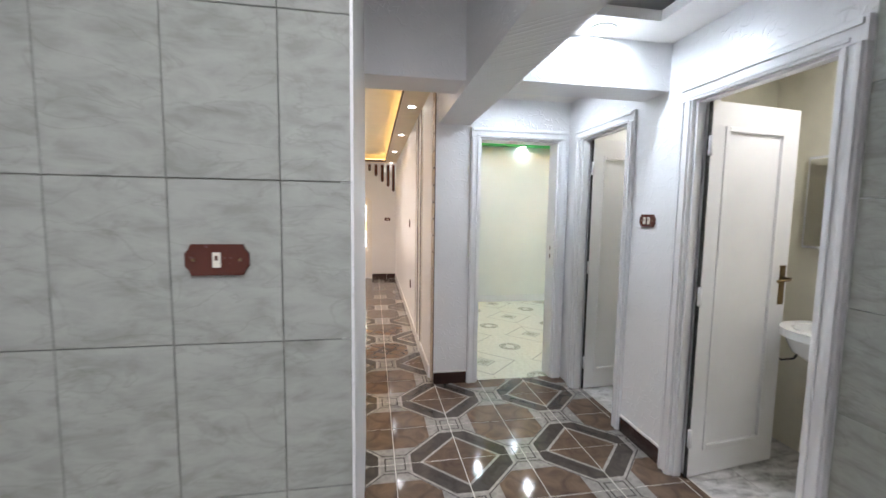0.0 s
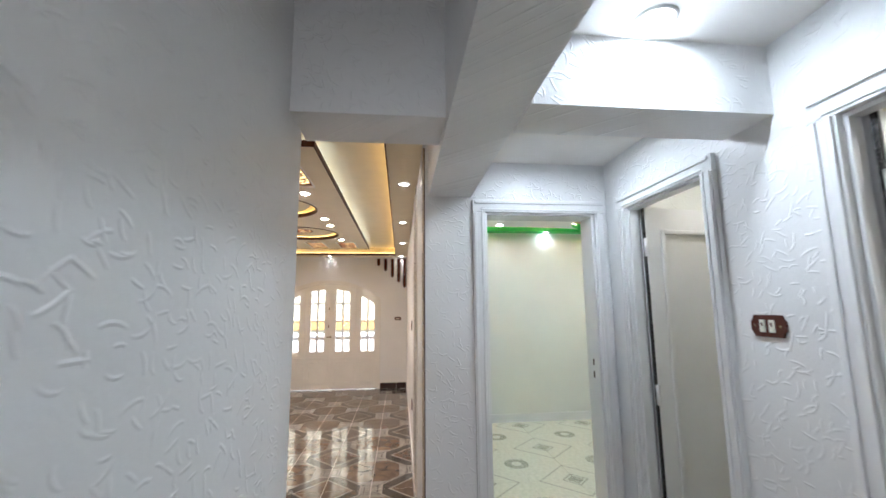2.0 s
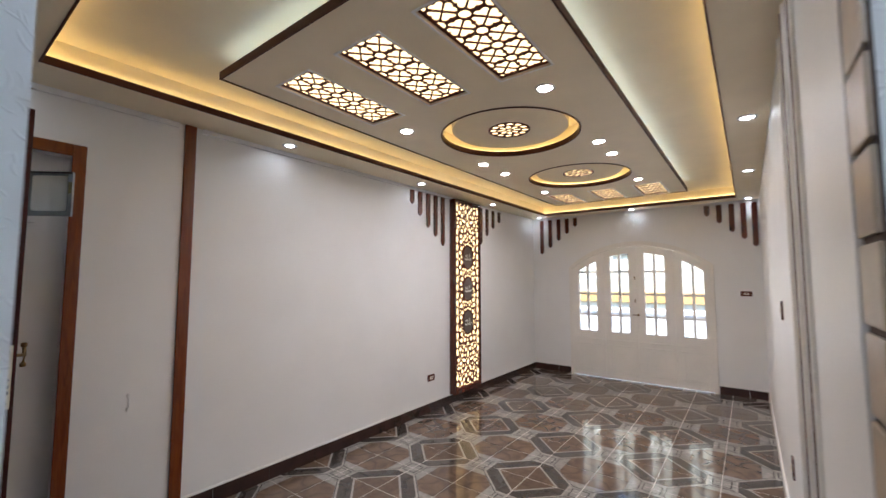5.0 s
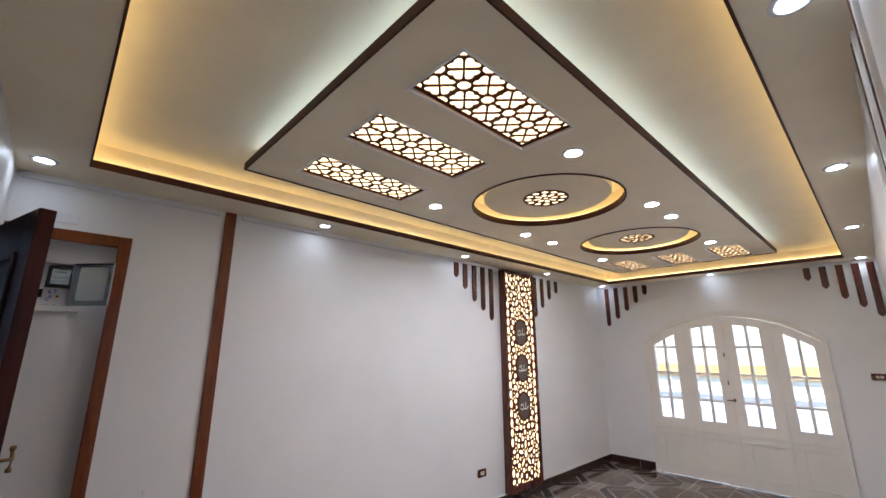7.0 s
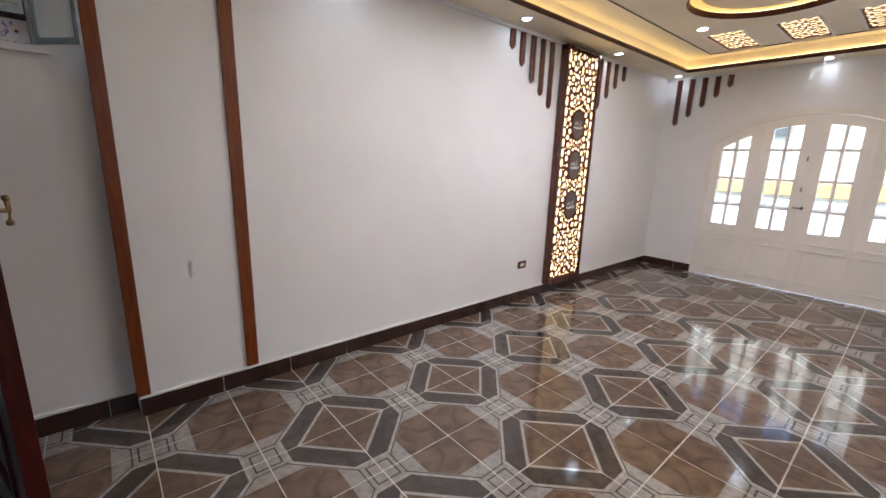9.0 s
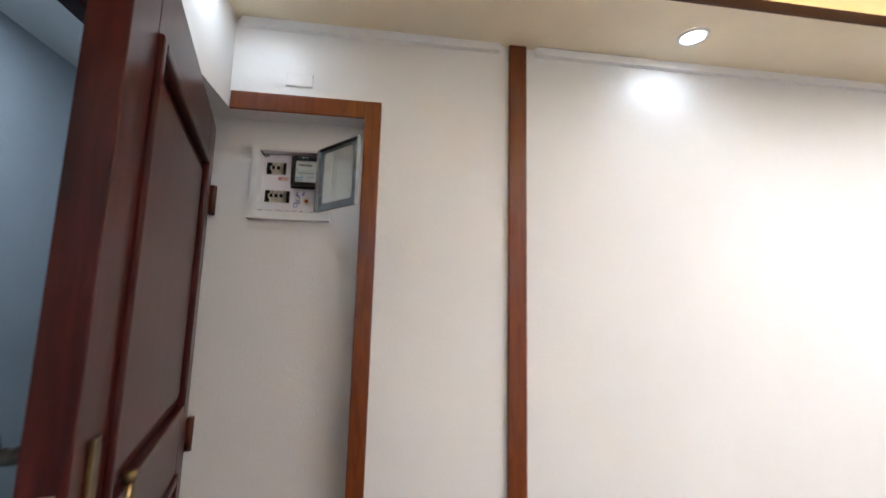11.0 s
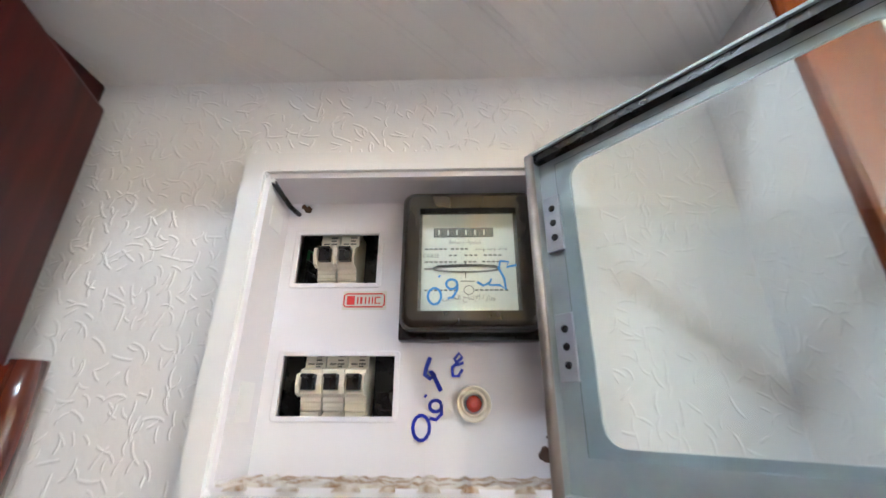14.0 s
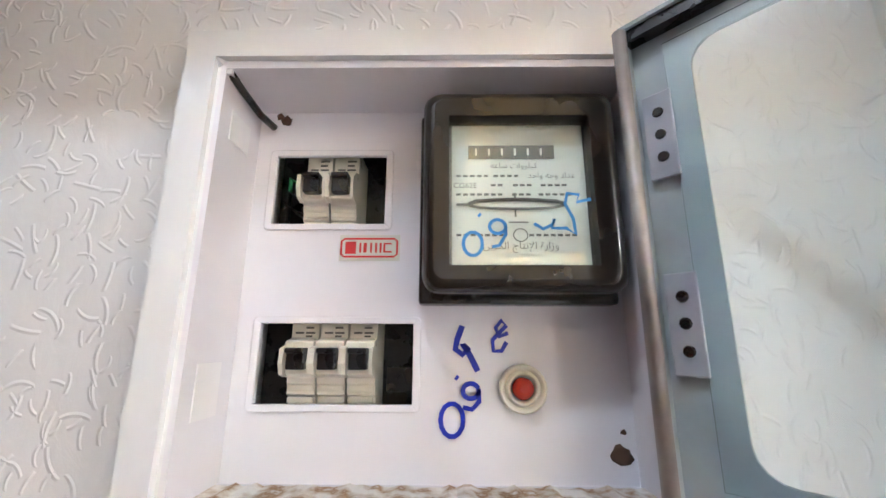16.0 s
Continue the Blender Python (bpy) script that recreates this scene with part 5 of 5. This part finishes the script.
ribbon(bm, [card(*p) for p in ring_pts(.16, .14, .065, .075)], .0018, gm)
ribbon(bm, [card(*p) for p in ring_pts(.33, .25, .055, .045)] + [card(.385, .20), card(.34, .13), card(.29, .12)], .0018, gm)
ribbon(bm, [card(.20, .33), card(.215, .32)], .0022, gm)
ribbon(bm, [card(.58, .27), card(.64, .235), (card(.70, .26)), card(.72, .30), card(.70, .24), card(.80, .24), card(.86, .20), card(.85, .30), card(.80, .40), card(.82, .47), card(.90, .46), card(.88, .41), card(.98, .43)], .0018, gm)
part("handwriting", bm, BLUE_INK_PALE, t, "faded blue handwritten strokes")

bm = bmesh.new()
pm = on_plate(PX + .0004, 0, 0)
ribbon(bm, ring_pts(2.8300, 1.7915, .0062, .0085), .0026, pm)
ribbon(bm, ring_pts(2.8405, 1.8065, .0045, .004, 20, 380) + [(2.845, 1.801), (2.841, 1.797), (2.836, 1.798)], .0026, pm)
ribbon(bm, [(2.832, 1.814), (2.8335, 1.813)], .0026, pm)
ribbon(bm, [(2.836, 1.842), (2.833, 1.834), (2.832, 1.829), (2.836, 1.826), (2.8395, 1.829), (2.836, 1.832), (2.840, 1.826), (2.8445, 1.817)], .0034, pm)
ribbon(bm, [(2.862, 1.838), (2.857, 1.836), (2.855, 1.841), (2.8585, 1.845), (2.861, 1.842), (2.853, 1.834), (2.8535, 1.828), (2.858, 1.828), (2.861, 1.833)], .0024, pm)
part("handwriting", bm, BLUE_INK, pl, "blue handwritten marker strokes")

t = thing("maker_label", "white sticker with a red rounded outline and red shapes", "sticker")
part("sheet", B((PX + .0001, PX + .0004, 2.7625, 2.799, 1.880, 1.896)), METER_FACE, t)
bm = bmesh.new()
lm = on_plate(PX + .0003, 2.7805, 1.888)
ribbon(bm, [(-.015, -.0055), (.015, -.0055), (.0168, -.004), (.0168, .004), (.015, .0055), (-.015, .0055), (-.0168, .004), (-.0168, -.004), (-.015, -.0055)], .0012, lm)
for a, b, c, d in ((-.0145, -.008, -.0038, .0038), (-.006, -.0048, -.003, .003), (-.0035, -.0015, -.003, .003), (.0005, .0017, -.003, .003), (.0035, .0047, -.003, .003), (.0062, .0074, -.003, .003),
                   (.0085, .0135, -.003, -.002), (.0085, .0097, -.003, .003), (.0085, .0135, .002, .003)):
    bm.faces.new([bm.verts.new(lm @ Vector((x, y, .0004))) for x, y in ((a, c), (b, c), (b, d), (a, d))])
part("printed_shape", bm, RED_PRINT, t)

t = thing("indicator_lamp", "small red pilot lamp in a clear round cup", "indicator", pose(PX, 2.869, 1.808, 0, 90, 0))
bm = bmesh.new()
lathe(bm, [(.0130, 0), (.0130, .0045), (.0118, .0052), (.0104, .0018), (.0092, .0018), (.0090, .0046), (.0076, .0046), (.0066, .0010)], pose(0, 0, 0), 24, False)
part("bezel", bm, IVORY, t)
bm = bmesh.new()
lathe(bm, [(.0060, .0005), (.0060, .004), (.0045, .0062), (.002, .007)], pose(0, 0, 0), 20)
part("lens", bm, RED, t, "red plastic lens")

bm = bmesh.new()
rnd = random.Random(9)
tops = [(2.707 + .221 * k / 60, 1.7598 + rnd.random() ** 2 * .0022) for k in range(61)]
prism(bm, [(2.707, 1.7585)] + tops + [(2.928, 1.7585)], 'x', -2.522, -2.484)
part("plaster_edge", bm, RUST, mb, "chipped rusty plaster along the lower edge")
for k in range(7):
    y, w = 2.712 + .029 * k + rnd.random() * .01, .008 + rnd.random() * .010
    bm = bmesh.new()
    prism(bm, [(y, 1.7575), (y + w, 1.7575), (y + w * .9, 1.7575 + .002 + rnd.random() * .002), (y + w * .45, 1.7600 + rnd.random() * .002), (y + w * .1, 1.7590)], 'x', -2.4835, -2.4792)
    part("flake", bm, RUST, mb, "flaked patch on the lower trim")
STAIN = plain("dark_rust_stain", (.07, .035, .02), .9, var=.4)
for y, z, r in ((2.7225, 1.973, .0036), (2.718, 1.9765, .0025), (2.9205, 1.774, .0056), (2.9225, 1.7855, .0016)):
    bm = bmesh.new()
    n = 14
    lathe(bm, [(r, 0), (r * .7, .0006)], pose(PX, y, z, 0, 90, 0), n)
    for v in bm.verts:
        v.co.y += noise.noise(v.co * 900) * r * .5
        v.co.z += noise.noise(v.co * 700) * r * .5
    part("stain", bm, STAIN, pl, "dark rust stain round a screw hole")
bm = bmesh.new()
tube(bm, [(-2.486, 2.707, 1.978), (-2.497, 2.709, 1.974), (-2.512, 2.713, 1.968), (-2.524, 2.717, 1.966)], .0022, 7)
part("wire", bm, BLACK, mb, "short dark wire in the corner")
for z0, z1 in ((1.942, 1.96), (1.795, 1.822)):
    part("tape", B((-2.515, -2.494, 2.706, 2.7066, z0, z1)), PAINT, mb, "scrap of white tape")

PLATE_GREY = plain("grey_hinge_enamel", (.29, .30, .34), .45, var=.22, scale=30)
lid = part("lid_frame", bmesh.new(), BOX_GREY, mb, "open grey metal lid")
LW, LZ0, LZ1 = .222, 1.757, 1.985
bm = bmesh.new()
fr, rr = .027, .012

holed_plate(bm, rect(0, LW, LZ0, LZ1), [rounded(fr * .98, LW - fr * 1.15, LZ0 + fr, LZ1 - fr * .7, rr)], 'y', -.002, .0)
box(bm, 0, LW, -.012, -.002, LZ1 - .002, LZ1)
box(bm, 0, LW, -.012, -.002, LZ0, LZ0 + .002)
box(bm, LW - .002, LW, -.012, -.002, LZ0 + .002, LZ1 - .002)
box(bm, 0, .002, -.012, -.002, LZ0 + .002, LZ1 - .002)
bm.to_mesh(lid.data)
bm.free()
lid.data.materials.clear()
lid.data.materials.append(BOX_GREY)
lid.matrix_basis = pose(-2.472, 2.921, 0, 0, 0, 43)
ob = part("lid_glass", B((fr * .6, LW - fr * .95, -.0032, -.0022, LZ0 + fr * .8, LZ1 - fr * .5)), CLEAR, lid, "clear lid window")
ob.visible_shadow = False
part("gasket", B((0, LW, -.010, -.0025, LZ1 - .008, LZ1 - .002)), BLACK, lid, "dark rubber edge")
for z in (1.925, 1.84):
    hb = part("hinge_plate", B((.005, .0175, -.0058, -.0036, z - .021, z + .021), bev=.0006), PLATE_GREY, lid, "steel hinge plate")
    bm = bmesh.new()
    for dz in (-.011, 0, .011):
        lathe(bm, [(.0026, 0), (.002, .001)], pose(.0115, -.0058, z + dz, 90, 0, 0), 10)
    part("rivet", bm, BLACK, hb)
bm = bmesh.new()
tube(bm, [(.001, -.013, LZ0), (.001, -.013, LZ1 - .004)], .0034, 10)
part("hinge_pin", bm, plain("dull_hinge_pin", (.30, .27, .25), .5, .6, var=.3, scale=40), lid, "long dull steel hinge pin")
part("latch", B((LW - .026, LW - .003, -.0032, .0022, 1.875, 1.935), bev=.001), plain("olive_latch", (.22, .22, .10), .4, var=.3), lid, "small olive latch")


# ---- skirting tiles ----
def skirting(name, axis, face, a, b, side, step=.385, z=.0, h=.098):
    base = structure(name, B((face, face + side * .004, a, b, z, h) if axis == 'x' else (a, b, face, face + side * .004, z, h)) if side > 0 else
                     B((face + side * .004, face, a, b, z, h) if axis == 'x' else (a, b, face + side * .004, face, z, h)), GROUT, "grout behind dark skirting tiles", "skirting")
    u = a
    while u < b - .01:
        v = min(u + step, b)
        p0, p1 = sorted((face + side * .003, face + side * .013))
        bm = B((p0, p1, u + .002, v - .002, z + .001, h) if axis == 'x' else (u + .002, v - .002, p0, p1, z + .001, h), bev=.002)
        part("skirting_tile", bm, SKIRT, base)
        u = v
    bm = bmesh.new()
    n = max(2, int((b - a) / .05))
    rnd = random.Random(int(abs(a) * 100))
    for i in range(n):
        u, v = a + (b - a) * i / n, a + (b - a) * (i + 1) / n
        p0, p1 = sorted((face - side * .001, face + side * (.010 + .004 * rnd.random())))
        box(bm, *((p0, p1, u, v, h, h + .007 + .006 * rnd.random()) if axis == 'x' else (u, v, p0, p1, h, h + .007 + .006 * rnd.random())))
    structure("trim_caulk_" + name[10:], bm, CAULK, "uneven white caulk line over the skirting", "trim")


skirting("baseboard_west", 'x', XW, 3.083, 6.45, 1)
skirting("baseboard_panel", 'x', XW, 6.45, 7.04, 1, .2)
skirting("baseboard_west_far", 'x', XW, 7.04, YN, 1)
skirting("baseboard_recess", 'x', RX, 2.63, 3.08, 1, .33)
skirting("baseboard_north_west", 'y', YN, XW + .014, AX - AW - .005, -1)
skirting("baseboard_north_east", 'y', YN, AX + AW + .005, XE, -1, .3)
skirting("baseboard_pier", 'y', YB, PE, .855, -1, .4)
skirting("baseboard_corridor", 'x', XR, 2.11, 2.485, -1, .4)
structure("baseboard_east", B((XE - .012, XE + .001, 3.51, YN, 0, .10)), PAINT, "white painted skirting along the east wall", "skirting")


# ---- tiles ----
def tile_mesh(w0, w1, l0, l1, mat, cache={}):
    """A ceramic tile whose pattern starts at its own origin, cut to the given span."""
    key = (round(w0, 3), round(w1, 3), round(l0, 3), round(l1, 3), mat.name)
    if key not in cache:
        bm = bmesh.new()
        g, c = (.0021, .0008) if mat is FLOOR_TILE else (.0011, .0010)
        top = [(w0 + g + c, l0 + g + c), (w1 - g - c, l0 + g + c), (w1 - g - c, l1 - g - c), (w0 + g + c, l1 - g - c)]
        out = [(w0 + g, l0 + g), (w1 - g, l0 + g), (w1 - g, l1 - g), (w0 + g, l1 - g)]
        a = [bm.verts.new((x, y, 0)) for x, y in top]
        b = [bm.verts.new((x, y, -c)) for x, y in out]
        d = [bm.verts.new((x, y, -.009)) for x, y in out]
        bm.faces.new(a)
        for p, q in ((a, b), (b, d)):
            for i in range(4):
                bm.faces.new((p[i], q[i], q[(i + 1) % 4], p[(i + 1) % 4]))
        bmesh.ops.recalc_face_normals(bm, faces=bm.faces[:])
        me = bpy.data.meshes.new("tile")
        bm.to_mesh(me)
        bm.free()
        me.materials.append(mat)
        cache[key] = me
    return cache[key]


floor = bpy.data.objects["floor"]
TX, TY = -1.69, 3.86
rnd = random.Random(3)
for i in range(-3, 10):
    for j in range(-11, 14):
        x0, y0 = TX + i * TILE, TY + j * TILE
        best = None
        for rx0, rx1, ry0, ry1 in ((-2.5, .64, 2.55, 8.86), (-.105, 1.775, -.3, 3.45)):
            a, b, c, d = max(x0, rx0), min(x0 + TILE, rx1), max(y0, ry0), min(y0 + TILE, ry1)
            if b - a > .01 and d - c > .01 and (best is None or (b - a) * (d - c) > best[0]):
                best = ((b - a) * (d - c), a, b, c, d)
        if best is None:
            continue
        a, b, c, d = (q - r for q, r in zip(best[1:], (x0, x0, y0, y0)))
        ex, ey = i % 2, j % 2            # the ringed octagons sit on even corners
        if (ex, ey) == (0, 0):
            turn, span = 0, (a, b, c, d)
        elif (ex, ey) == (1, 0):
            turn, span = 90, (c, d, TILE - b, TILE - a)
        elif (ex, ey) == (1, 1):
            turn, span = 180, (TILE - b, TILE - a, TILE - d, TILE - c)
        else:
            turn, span = 270, (TILE - d, TILE - c, a, b)
        ox = x0 + (TILE if ex else 0)
        oy = y0 + (TILE if ey else 0)
        piece("floor_tile", tile_mesh(*span, FLOOR_TILE), floor, pose(ox, oy, (rnd.random() - .5) * .0006, (rnd.random() - .5) * .12, (rnd.random() - .5) * .12, turn))

bed = bpy.data.objects["floor_bedroom"]
T2 = .40
for i in range(9):
    for j in range(8):
        x0, y0 = .73 + i * T2, 3.40 + j * T2
        b, d = min(T2, 4.15 - x0), min(T2, 6.355 - y0)
        c = max(0, 3.40 - y0)
        if b < .02 or d - c < .02:
            continue
        ex, ey = i % 2, j % 2
        if ex == ey == 0:
            turn, span = 0, (0, b, c, d)
        elif (ex, ey) == (1, 0):
            turn, span = 90, (c, d, T2 - b, T2)
        elif (ex, ey) == (1, 1):
            turn, span = 180, (T2 - b, T2, T2 - d, T2 - c)
        else:
            turn, span = 270, (T2 - d, T2 - c, 0, b)
        piece("floor_tile", tile_mesh(*span, CREAM_TILE), bed, pose(x0 + (T2 if ex else 0), y0 + (T2 if ey else 0), 0, 0, 0, turn))

bath = bpy.data.objects["floor_bathroom"]
for i in range(4):
    for j in range(9):
        x0, y0 = 1.78 + i * .3, .75 + j * .3
        piece("floor_tile", tile_mesh(0, min(.3, 2.63 - x0), 0, min(.3, 3.36 - y0), BATH_FLOOR), bath, pose(x0, y0, .001))

kit = bpy.data.objects["wall_kitchen"]
for i in range(6):
    for j in range(8):
        x1 = -.1175 - .235 * (i - 1)
        x0 = x1 - .235
        x1 = min(x1, LX - .006)
        z0 = 1.113 + .373 * (j - 3)
        z1 = min(z0 + .373, ZT)
        z0 = max(z0, .0)
        piece("wall_tile", tile_mesh(x0, x1, z0, z1, WALL_TILE), kit, pose(0, YK - .009, 0, 90, 0, 0))
cor = bpy.data.objects["wall_corridor_east"]
for i in range(6):
    for j in range(8):
        y1 = 1.275 - .235 * i
        z0 = 1.113 + .373 * (j - 3)
        piece("wall_tile", tile_mesh(-y1, -y1 + .235, max(z0, 0), min(z0 + .373, ZT), WALL_TILE), cor, pose(XR - .009, 0, 0, 90, 0, -90))
